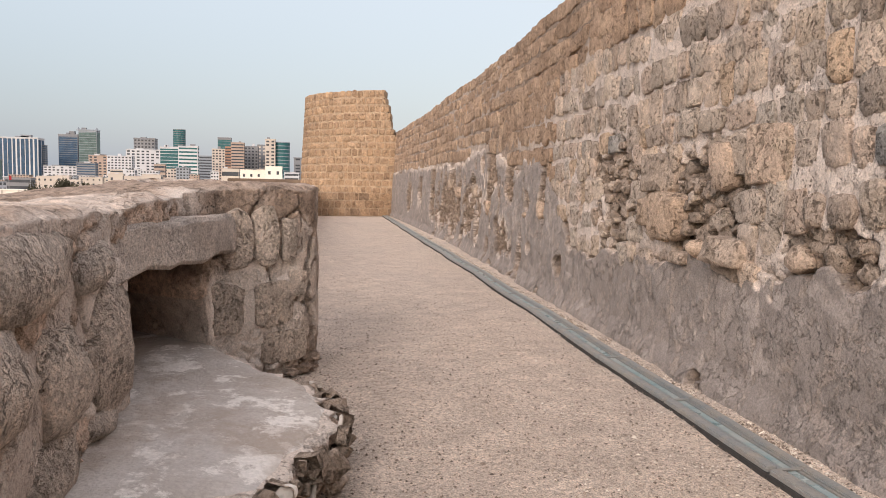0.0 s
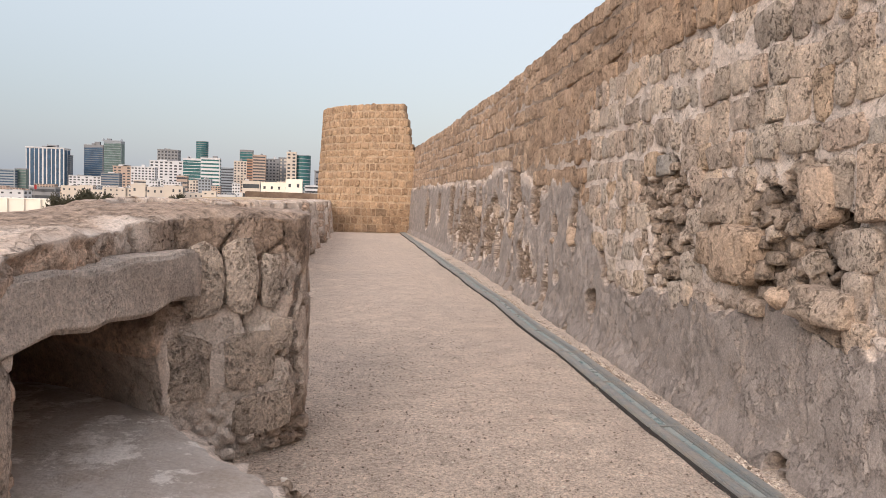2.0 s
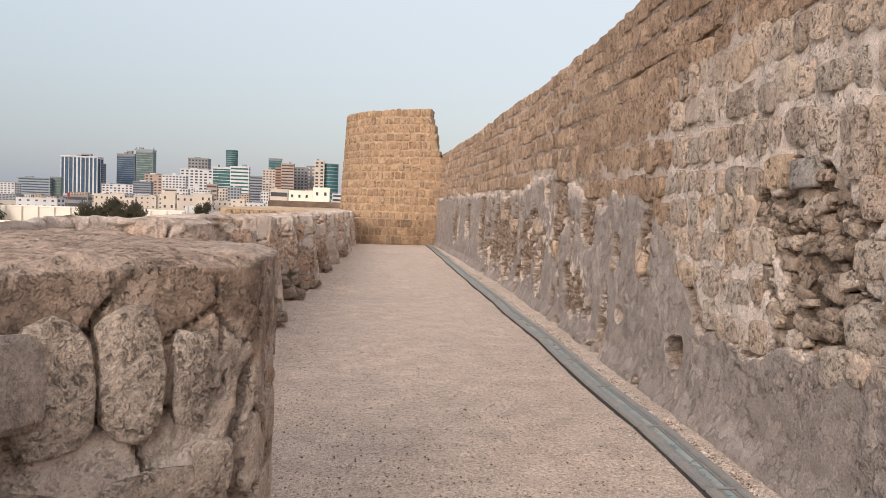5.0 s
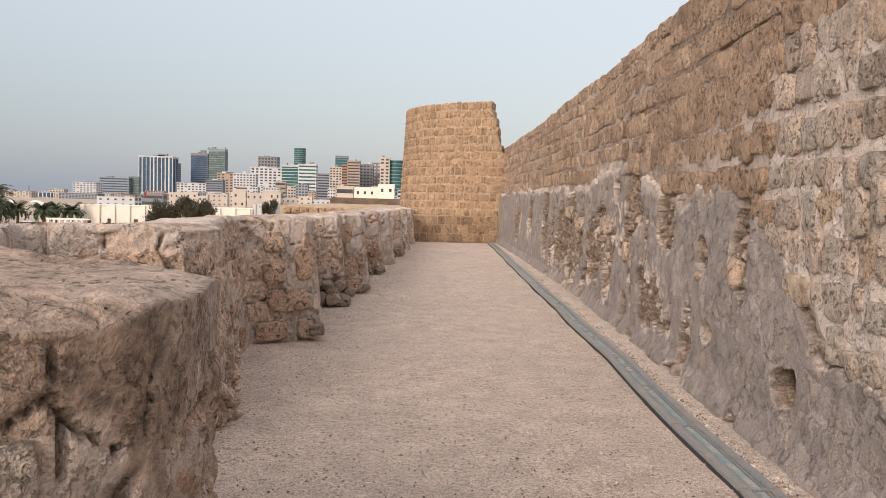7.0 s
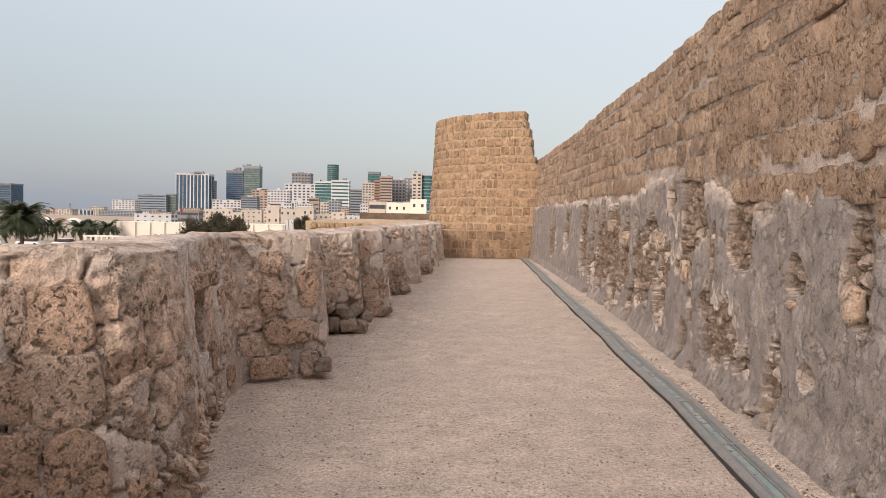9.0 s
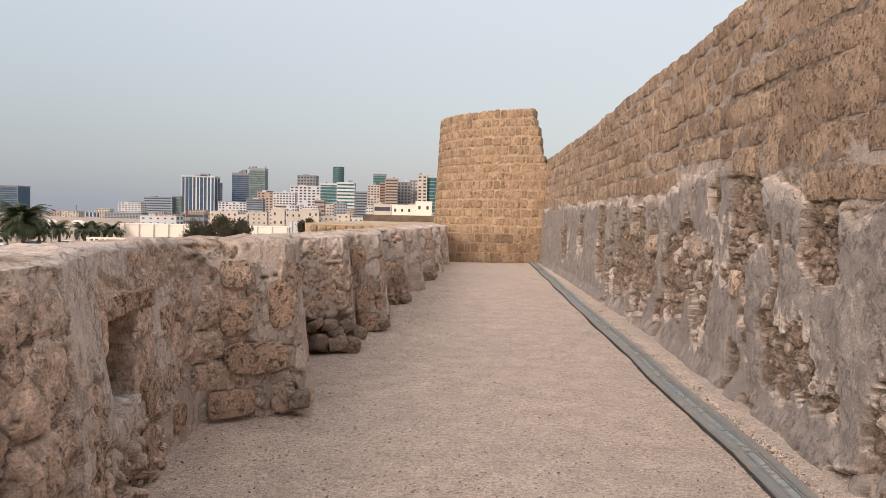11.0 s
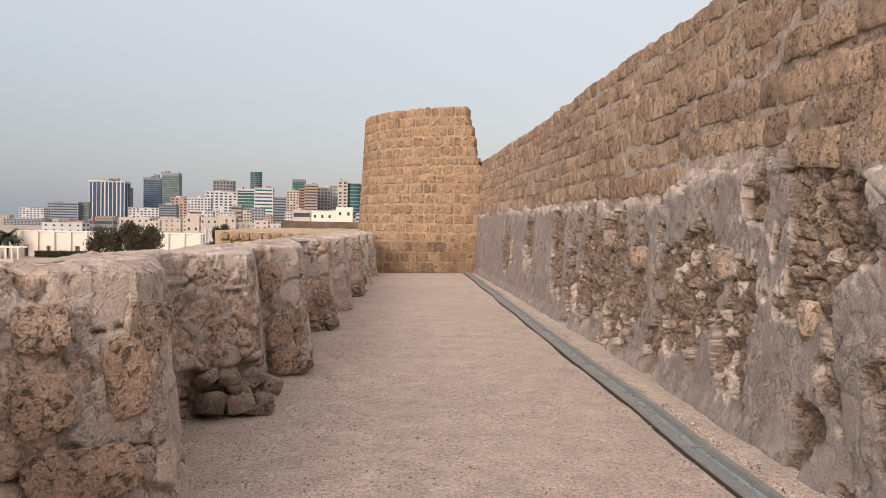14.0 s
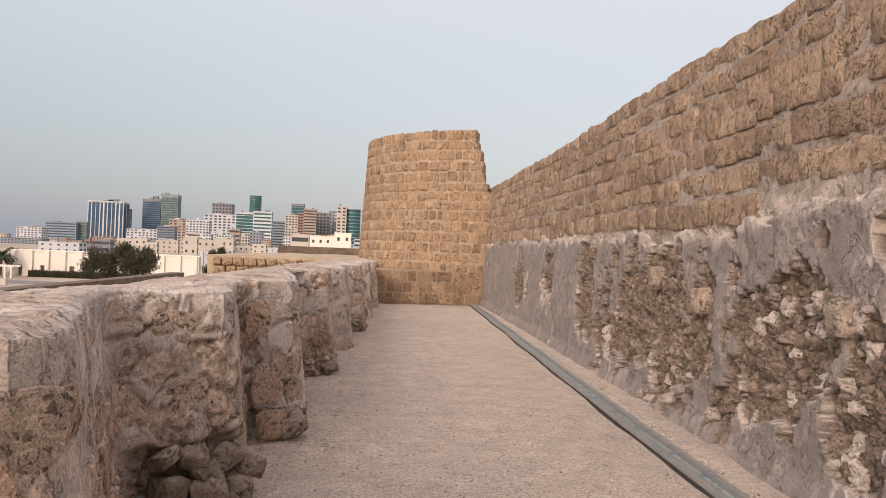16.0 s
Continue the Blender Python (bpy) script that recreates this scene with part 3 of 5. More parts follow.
# ---- single stones ----


def block_shape(seed, power=7.0):
    """A weathered block, one unit wide and high, its face towards +z: a squarish outline, rounded shoulders, an uneven face."""
    rng = random.Random(seed)
    spread = (0, 39, 51) if power > 5.5 else (0, 36, 54)
    angles = [radians(q * 90 + a + rng.uniform(-4, 4)) for q in range(4) for a in spread]
    outline = []
    for a in angles:
        c, d = math.cos(a), math.sin(a)
        r = (abs(c) ** power + abs(d) ** power) ** (-1 / power) * rng.uniform(0.88, 1.06)
        outline.append((0.5 * r * c, 0.5 * r * d))
    lean_u, lean_v = rng.uniform(-0.5, 0.5), rng.uniform(-0.5, 0.5)
    verts, faces = [], []
    for scale, z in ((1.02, -1.0), (1.0, 0.52), (0.94, 0.88), (0.50, 1.0)):
        for u, v in outline:
            verts.append((u * scale, v * scale, z + (0 if z < 0 else lean_u * u + lean_v * v + rng.uniform(-0.16, 0.16))))
    verts.append((0, 0, 1.0 + rng.uniform(-0.1, 0.1)))
    for ring in range(3):
        for k in range(12):
            a, b = ring * 12 + k, ring * 12 + (k + 1) % 12
            faces.append((a, b, b + 12, a + 12))
    for k in range(12):
        faces.append((36 + k, 36 + (k + 1) % 12, 48))
    return np.array(verts), faces


def cobble_shape(seed):
    bm = bmesh.new()
    bmesh.ops.create_icosphere(bm, subdivisions=2, radius=0.5)
    rng = random.Random(seed)
    off = Vector((rng.uniform(-50, 50), rng.uniform(-50, 50), rng.uniform(-50, 50)))
    for v in bm.verts:
        v.co *= 1 + 0.5 * noise.noise(v.co * 2.2 + off) + 0.3 * noise.noise(v.co * 5 + off)
    vs, fs = np.array([v.co[:] for v in bm.verts]), [[v.index for v in f.verts] for f in bm.faces]
    bm.free()
    return vs, fs


BLOCKS = [block_shape(k) for k in range(18)]
ROUNDED = [block_shape(50 + k, 4.6) for k in range(14)]
SHAPES = {"block": BLOCKS, "rounded": ROUNDED}
SHAPES["cobble"] = [cobble_shape(k) for k in range(10)]
SHAPE_MESHES = {}


def shape_mesh(kind, k, material):
    key = (kind, k, material.name)
    if key not in SHAPE_MESHES:
        vs, fs = SHAPES[kind][k]
        SHAPE_MESHES[key] = array_mesh(kind, vs, fs, material)
    return SHAPE_MESHES[key]


def face_pose(pos, out, width, height, depth, spin=0.0):
    """Stands a shape in a face: its z along out, its y upwards."""
    w = Vector(out).normalized()
    u = Vector((0, 0, 1)).cross(w).normalized()
    v = w.cross(u)
    r = Matrix((u, v, w)).transposed().to_4x4()
    return Matrix.Translation(pos) @ r @ pose(0, 0, 0, 0, 0, spin) @ Matrix.Diagonal((width, height, depth, 1))


class Masonry:
    """Collects stones: some become objects of their own, the rest one joined mesh."""

    def __init__(self, owner, material, name="stone"):
        self.owner, self.material, self.name = owner, material, name
        self.v, self.f, self.count, self.singles = [], [], 0, 0

    def add(self, kind, k, m, single):
        shapes = SHAPES[kind]
        k = k % len(shapes)
        if single and self.singles < 300:
            ob = new(self.name, shape_mesh(kind, k, self.material))
            ob.matrix_basis = m
            ob.parent = self.owner
            self.singles += 1
            return ob
        vs, fs = shapes[k]
        mat4 = np.array(m)
        self.v.append(vs @ mat4[:3, :3].T + mat4[:3, 3])
        self.f.extend([[i + self.count for i in f] for f in fs])
        self.count += len(vs)

    def finish(self, name, label):
        if self.count:
            ob = new(name, array_mesh(name, np.concatenate(self.v), self.f, self.material))
            ob.parent = self.owner
            tagged(ob, label, "", "", "stuff")


def wall_pose(y, z, width, height, depth, lift=0.0, spin=0.0):
    z = z + 0.07 * float(smooth(9.0, 15.0, y)) * z / 3.4
    return face_pose((float(wall_x(y)) + BATTER * z - lift, y, z), (-1, 0, -BATTER), width, height, depth, spin)


def lay_wall():
    rng = random.Random(7)
    job = Masonry(WALL, M_WALL_STONE)
    far = Masonry(WALL, M_COURSE_STONE)
    pack = Masonry(WALL, M_PACKING, "packing_stone")
    z = 0.66
    heights = (0.22, 0.22, 0.24, 0.25, 0.21, 0.26, 0.23, 0.25, 0.22, 0.24, 0.21, 0.22)
    for row, h in enumerate(heights):
        y = -8.0 + rng.random() * 0.3
        last = row == len(heights) - 1
        while y < 32.2:
            old = y < 9.5 and z < 2.4
            w = rng.uniform(0.13, 0.26) if rng.random() < 0.9 else rng.uniform(0.28, 0.38)
            if not old:
                w = rng.uniform(0.20, 0.42)
            hh = h * rng.uniform(0.92, 1.04) if not last else h * rng.uniform(0.78, 1.1)
            cy, cz = y + w / 2, z + h / 2 + 0.03 * math.sin(y * 0.7 + row * 1.3) + rng.uniform(-0.018, 0.018)
            edge = float(render_top(np.array(cy)))
            ruin = float(blobs(np.array(cy), np.array(cz), RUINED))
            bare = cz - h * 0.5 > edge - 0.10
            if bare and ruin < 0.02:
                near = cy < 9.0 - 0.8 * max(cz - 2.2, 0) and cz < 3.0
                if near:
                    hh, cz = h * rng.uniform(0.84, 1.18), cz + rng.uniform(-0.03, 0.03)
                gap = 0.028 if near else 0.006
                own = 3.6 < cy < 12.0 and job.singles + far.singles < 300
                depth = rng.uniform(0.03, 0.05) if near else rng.uniform(0.020, 0.036)
                (far if cy > 8.5 or cz > 2.55 else job).add("rounded" if near and rng.random() < 0.75 else "block", rng.randrange(14), wall_pose(cy, cz, w - gap, hh - gap, depth, rng.uniform(-0.010, 0.012) - (0 if near else 0.006), rng.uniform(-6, 6) if near else rng.uniform(-2, 2)), own)
            elif bare:
                # the hollow shows small broken core stones
                for k in range(int(w * h / 0.008)):
                    ww = rng.uniform(0.05, 0.16)
                    yy, zz = y + w * rng.random(), z + h * rng.random()
                    pack.add("cobble" if rng.random() < 0.25 else "block", rng.randrange(10), wall_pose(yy, zz, ww, ww * rng.uniform(0.45, 0.85), rng.uniform(0.02, 0.04), rng.uniform(-0.045, -0.005), rng.uniform(-40, 40)), 3.4 < yy < 8.5 and ww > 0.08)
            y += w
        z += h
    pack.finish("packing_stones", "small brown packing stones in lime mortar")
    job.finish("rough_courses", "weathered grey-tan coral stone blocks in lime mortar")
    far.finish("upper_courses", "weathered tan coral stone blocks laid in rough courses")
    # blocks that stand out singly in the ruined stretch
    for y, zz, w, h, d, kind in ((5.36, 1.40, 0.50, 0.30, 0.08, "block"), (5.50, 1.10, 0.24, 0.24, 0.08, "block"), (5.22, 1.08, 0.42, 0.36, 0.10, "rounded"), (4.72, 0.88, 0.17, 0.12, 0.14, "cobble"), (4.30, 0.90, 0.42, 0.17, 0.10, "block"),
                                 (4.95, 0.80, 0.26, 0.08, 0.06, "block"), (4.45, 1.42, 0.22, 0.30, 0.07, "rounded"), (3.95, 1.48, 0.36, 0.36, 0.06, "block"), (3.6, 0.92, 0.24, 0.16, 0.10, "cobble"),
                                 (12.45, 0.93, 0.24, 0.24, 0.16, "cobble"), (13.75, 1.18, 0.22, 0.24, 0.10, "rounded"), (16.0, 1.14, 0.2, 0.26, 0.10, "rounded"), (9.74, 0.91, 0.11, 0.09, 0.12, "cobble"), (8.95, 1.0, 0.14, 0.26, 0.14, "cobble"), (17.2, 1.3, 0.2, 0.24, 0.07, "rounded")):
        ob = new("stone", shape_mesh(kind, int(y * 7) % 10, M_PINK_STONE))
        ob.matrix_basis, ob.parent = wall_pose(y, zz, w, h, d, 0.02), WALL


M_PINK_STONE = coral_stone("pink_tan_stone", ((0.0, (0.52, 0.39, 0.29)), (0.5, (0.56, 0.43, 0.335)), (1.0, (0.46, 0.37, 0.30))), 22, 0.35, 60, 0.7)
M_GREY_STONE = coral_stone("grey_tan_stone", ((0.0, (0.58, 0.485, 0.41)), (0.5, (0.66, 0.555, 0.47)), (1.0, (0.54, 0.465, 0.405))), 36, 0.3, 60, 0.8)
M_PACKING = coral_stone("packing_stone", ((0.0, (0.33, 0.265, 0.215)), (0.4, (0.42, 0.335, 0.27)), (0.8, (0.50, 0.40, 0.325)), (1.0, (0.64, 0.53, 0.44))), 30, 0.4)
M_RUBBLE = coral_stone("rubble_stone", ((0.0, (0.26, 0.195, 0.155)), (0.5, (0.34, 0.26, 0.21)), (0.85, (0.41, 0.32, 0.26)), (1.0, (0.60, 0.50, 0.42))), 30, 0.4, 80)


def lay_rubble():
    """Loose core stones that show where the render has gone."""
    rng = random.Random(11)
    job = Masonry(WALL, M_RUBBLE, "rubble_stone")
    ys = np.array([2.2 + 20 * rng.random() ** 1.25 for k in range(9000)])
    zs = np.array([0.06 + 1.75 * rng.random() for k in range(9000)])
    d, held, lime, tone = wall_surface(ys, zs)
    edge = render_top(ys)
    for y, z, dd, h, e in zip(ys, zs, d, held, edge):
        if rng.random() < 0.55 or h > 0.25 or z > e - 0.05 or z > max(e, 1.35 if y < 8 else 0) + 0.05:
            continue
        w = rng.uniform(0.025, 0.06) if rng.random() < 0.9 else rng.uniform(0.07, 0.13)
        job.add("cobble", rng.randrange(10), wall_pose(y, z, w, w * rng.uniform(0.6, 1.0), w * rng.uniform(0.4, 0.7), dd - w * 0.08, rng.uniform(-40, 40)), w > 0.085 and y < 13)
    job.finish("rubble_core", "brown rubble stones of the wall's exposed core")


def lay_tower():
    rng = random.Random(5)
    job = Masonry(TOWER, M_TOWER_STONE)
    z = -0.04
    while z < 5.1:
        h = rng.uniform(0.27, 0.35)
        if z + h > 5.2:
            h = 5.34 - z
        a = -205.0
        end = float(np.interp(z, (0, 3.2, 3.5, 5.3), (-95.5, -95.5, -98.5, -104))) + rng.uniform(-0.6, 0.6)
        R = TR - 0.05 * (z + h / 2)
        while a < end - 1.2:
            w = rng.choice((rng.uniform(0.17, 0.27), rng.uniform(0.25, 0.42)))
            da = math.degrees(w / R)
            if a + da > end:
                da = end - a
                w = radians(da) * R
            m = radians(a + da / 2)
            out = (math.cos(m), math.sin(m), 0.05)
            job.add("rounded" if rng.random() < 0.5 else "block", rng.randrange(14), face_pose((TC[0] + R * out[0], TC[1] + R * out[1], z + h / 2 + rng.uniform(-0.02, 0.02)), out, w - 0.035, (h - 0.035) * rng.uniform(0.84, 1.04), rng.uniform(0.014, 0.032), rng.uniform(-5, 5)), -160 < a and z > 0.8 and rng.random() < 0.55)
            if z > 3.2 and a > end - 10:
                # the broken edge is as thick as the wall
                for back in (0.25, 0.5):
                    rr = R - back
                    job.add("block", rng.randrange(18), face_pose((TC[0] + rr * out[0], TC[1] + rr * out[1], z + h / 2), out, w, h, 0.2), False)
            a += da
        z += h
    job.finish("tower_courses", "tan coral stone blocks in level courses")


def end_wall():
    """The low straight wall that closes the walk at the tower's foot: small stones, then three courses of large squared blocks."""
    a, e = Vector((-0.75, 30.85, 0)), Vector((2.95, 31.6, 0))
    along = (e - a).normalized()
    out = Vector((along.y, -along.x, 0))
    length = (e - a).length
    me = array_mesh("wall_end", [tuple(p) for p in (a, e, e - out * 3, a - out * 3, *(q + Vector((0, 0, 0.97)) for q in (a, e, e - out * 3, a - out * 3)))], [(0, 1, 5, 4), (1, 2, 6, 5), (2, 3, 7, 6), (3, 0, 4, 7), (4, 5, 6, 7)], M_TOWER_CORE, {"plaster": np.ones(8), "cream": np.full(8, 0.25), "tone": np.full(8, 0.5)}, False)
    ob = tagged(new("wall_end", me), "low end wall of squared tan blocks at the tower's foot", "wall", "", "structure")
    rng = random.Random(15)
    job = Masonry(ob, M_TOWER_STONE)
    for row in range(3):
        u = 0.0
        while u < length - 0.1:
            big = u > length * 0.5 + 0.12 * row
            w = min(rng.uniform(0.30, 0.52) if big else rng.uniform(0.17, 0.30), length - u)
            p = a + along * (u + w / 2)
            gap = 0.012 if big else 0.035
            job.add("block", rng.randrange(14), face_pose((p.x, p.y, 0.165 + row * 0.325), tuple(out), w - gap, 0.325 - gap, 0.02 if big else 0.025, 0 if big else rng.uniform(-4, 4)), True)
            u += w


# ---- stones in the parapet ----


def lay_parapet():
    rng = random.Random(19)
    job = Masonry(PARAPET, M_PARAPET_STONE)
    pts = np.array(PLAN)
    seg = np.hypot(*np.diff(pts, axis=0).T)
    s_at = np.concatenate([[0], np.cumsum(seg)])
    for row, (z0, h) in enumerate(((0.01, 0.27), (0.30, 0.29), (0.61, 0.26), (0.89, 0.24))):
        s = 7.0 + rng.random() * 0.3
        while s < s_at[-1] - 3:
            w = rng.uniform(0.15, 0.36)
            c = s + w / 2
            x, y = np.interp(c, s_at, pts[:, 0]), np.interp(c, s_at, pts[:, 1])
            k = min(int(np.searchsorted(s_at, c)) - 1, len(seg) - 1)
            t = (pts[k + 1] - pts[k]) / seg[k]
            room = min(c - s_at[k], s_at[k + 1] - c)
            z = z0 + h / 2 + rng.uniform(-0.03, 0.03)
            in_slot = any(a - 0.25 < y < b + 0.1 and z < d + 0.16 for a, b, q, d in HOLES)
            if rng.random() < (0.30 if row < 3 else 0.20) and room > w * 0.2 and y > 5.2 and not in_slot and not 5.7 < y < 8.05 and not 10.95 < y < 11.3:
                out = (t[1], -t[0], 0.06)
                lean = 0.006 + (LEAN * z / 1.24 if y > 7.7 else 0)
                job.add("rounded", rng.randrange(14), face_pose((x - out[0] * lean, y - out[1] * lean, z), out, w - 0.02, h * rng.uniform(0.6, 0.95), rng.uniform(0.014, 0.024), rng.uniform(-9, 9)), y < 21)
            s += w
    job.finish("parapet_stones", "pitted brown coral stones set in lime render")
    # the large stones round the first gun slot
    a, e = Vector((-0.55, 4.60, 0)), Vector((0.0, 5.02, 0))
    along = (e - a).normalized()
    for u, z, w, h in ((0.36, 0.93, 0.17, 0.37), (0.16, 0.92, 0.19, 0.33), (0.06, 0.50, 0.28, 0.30), (0.42, 0.50, 0.27, 0.27), (0.53, 0.90, 0.11, 0.26), (0.50, 0.22, 0.32, 0.2), (0.6, 0.62, 0.12, 0.16)):
        p = a + along * u
        ob = new("stone", shape_mesh("rounded", int(u * 40 + z * 9) % 14, M_GREY_STONE))
        ob.matrix_basis, ob.parent = face_pose((p.x, p.y, z), (along.y, -along.x, 0), w * 1.06, h * 1.06, 0.022, rng.uniform(-5, 5)), PARAPET
    for y, z, w, h in ((2.38, 1.0, 0.74, 0.20), (2.1, 0.72, 0.55, 0.28), (2.95, 0.93, 0.36, 0.16), (3.1, 0.62, 0.42, 0.42), (2.62, 0.62, 0.36, 0.3), (2.55, 0.34, 0.6, 0.2), (1.55, 0.95, 0.6, 0.25), (1.5, 0.6, 0.5, 0.3), (1.95, 0.4, 0.5, 0.25), (3.05, 0.36, 0.4, 0.16)):
        ob = new("stone", shape_mesh("cobble", int(y * 40 + z * 9) % 10, M_GREY_STONE))
        ob.matrix_basis, ob.parent = face_pose((-0.76 if z > 0.5 else -0.79, y, z), (1, 0, 0), w * 1.15, h * 1.3, 0.2, rng.uniform(-8, 8)), PARAPET
    # stones that stand out on the piers
    faces = (((-1.58, 7.65), (-0.98, 7.9), ((0.08, 0.95, 0.25, 0.27), (0.33, 0.97, 0.22, 0.25), (0.57, 0.96, 0.24, 0.3), (0.10, 0.66, 0.24, 0.26), (0.36, 0.66, 0.22, 0.24), (0.60, 0.66, 0.27, 0.29), (0.10, 0.34, 0.26, 0.30), (0.38, 0.34, 0.24, 0.3), (0.64, 0.33, 0.22, 0.3))),
             ((-1.15, 10.95), (-0.64, 11.28), ((0.34, 0.43, 0.42, 0.2), (0.16, 0.13, 0.30, 0.17), (0.52, 0.14, 0.16, 0.2), (0.2, 1.02, 0.2, 0.18), (0.2, 0.72, 0.2, 0.22), (0.52, 0.8, 0.16, 0.3))),
             ((-1.18, 13.47), (-0.68, 13.85), ((0.30, 0.98, 0.24, 0.24), (0.36, 0.62, 0.24, 0.22), (0.12, 0.6, 0.12, 0.2))),
             ((-0.92, 15.0), (-0.52, 15.35), ((0.22, 0.95, 0.2, 0.26), (0.30, 0.45, 0.24, 0.3), (0.36, 0.13, 0.3, 0.2))))
    for f0, f1, stones in faces:
        a, e = Vector((*f0, 0)), Vector((*f1, 0))
        along = (e - a).normalized()
        for u, z, w, h in stones:
            p = a + along * u - Vector((along.y, -along.x, 0)) * (0.002 + LEAN * z / 1.24)
            ob = new("stone", shape_mesh("rounded", int(u * 40 + z * 9) % 14, M_PARAPET_STONE))
            ob.matrix_basis, ob.parent = face_pose((p.x, p.y, z), (along.y, -along.x, 0), w * 1.1, h * 1.1, 0.022, rng.uniform(-7, 7)), PARAPET
    # tumbled base stones under the broken pier
    for x, y, z, w in ((-0.68, 13.86, 0.09, 0.24), (-0.80, 13.77, 0.12, 0.26), (-0.98, 13.66, 0.12, 0.25), (-0.88, 13.72, 0.30, 0.20), (-0.72, 13.82, 0.28, 0.20), (-1.0, 13.63, 0.31, 0.18), (-0.62, 13.98, 0.2, 0.2), (-0.8, 13.72, 0.23, 0.13), (-0.62, 11.3, 0.12, 0.2), (-0.5, 18.4, 0.1, 0.2), (-0.55, 15.4, 0.1, 0.26)):
        ob = new("stone", shape_mesh("block", rng.randrange(14), M_PACKING))
        ob.matrix_basis, ob.parent = face_pose((x, y, z), (0.5 + rng.uniform(-0.4, 0.4), -0.85, rng.uniform(-0.5, 0.5)), w * rng.uniform(0.7, 1.1), w * rng.uniform(0.4, 0.7), w * 0.4, rng.uniform(-40, 40)), PARAPET


def slab(name, x0, x1, y0, y1, z0, z1, material, owner, seed, rough=0.02, label=""):
    """A worn slab with uneven faces."""
    bm = box_bm(x0, x1, y0, y1, z0, z1)
    bmesh.ops.subdivide_edges(bm, edges=bm.edges[:], cuts=9, use_grid_fill=True)
    bmesh.ops.bevel(bm, geom=[e for e in bm.edges if e.calc_face_angle(0) > 1.0], offset=0.015, segments=2, affect="EDGES")
    for v in bm.verts:
        v.co += rough * Vector((noise.noise(v.co * 5 + Vector((seed, 0, 0))), noise.noise(v.co * 5 + Vector((0, seed, 0))), noise.noise(v.co * 4 + Vector((0, 0, seed)))))
    for f in bm.faces:
        f.smooth = True
    return part(name, bm, material, owner, label)


def cement_material():
    n = Nodes("worn_lime_cement", 0.9)
    col = n.mix(n.ramp(n.noise(2.4, 5, 0.7), ((0.35, 0.0), (0.62, 1.0))), (0.43, 0.375, 0.33), (0.58, 0.54, 0.51))
    col = n.mix(n.ramp(n.noise(3.6, 7, 0.75), ((0.52, 0.0), (0.58, 0.9))), col, (0.82, 0.78, 0.74))
    col = n.mix(0.7, col, n.ramp(n.noise(60, 3, 0.7), ((0.3, 0.8), (0.7, 1.15))), "MULTIPLY")
    col = n.mix(n.ramp(n.noise(2.1, 4, 0.7), ((0.52, 0.0), (0.62, 0.6))), col, (0.40, 0.33, 0.275))
    n.bump(n.noise(8, 6, 0.7), 0.035, 0.9)
    n.bump(n.noise(60, 4, 0.7), 0.008, 0.9)
    return n.done(col)


M_CEMENT = cement_material()
M_LIME = plain("broken_white_lime", (0.66, 0.61, 0.56), 0.95, 0, 0.14, 9.0, 0.01)


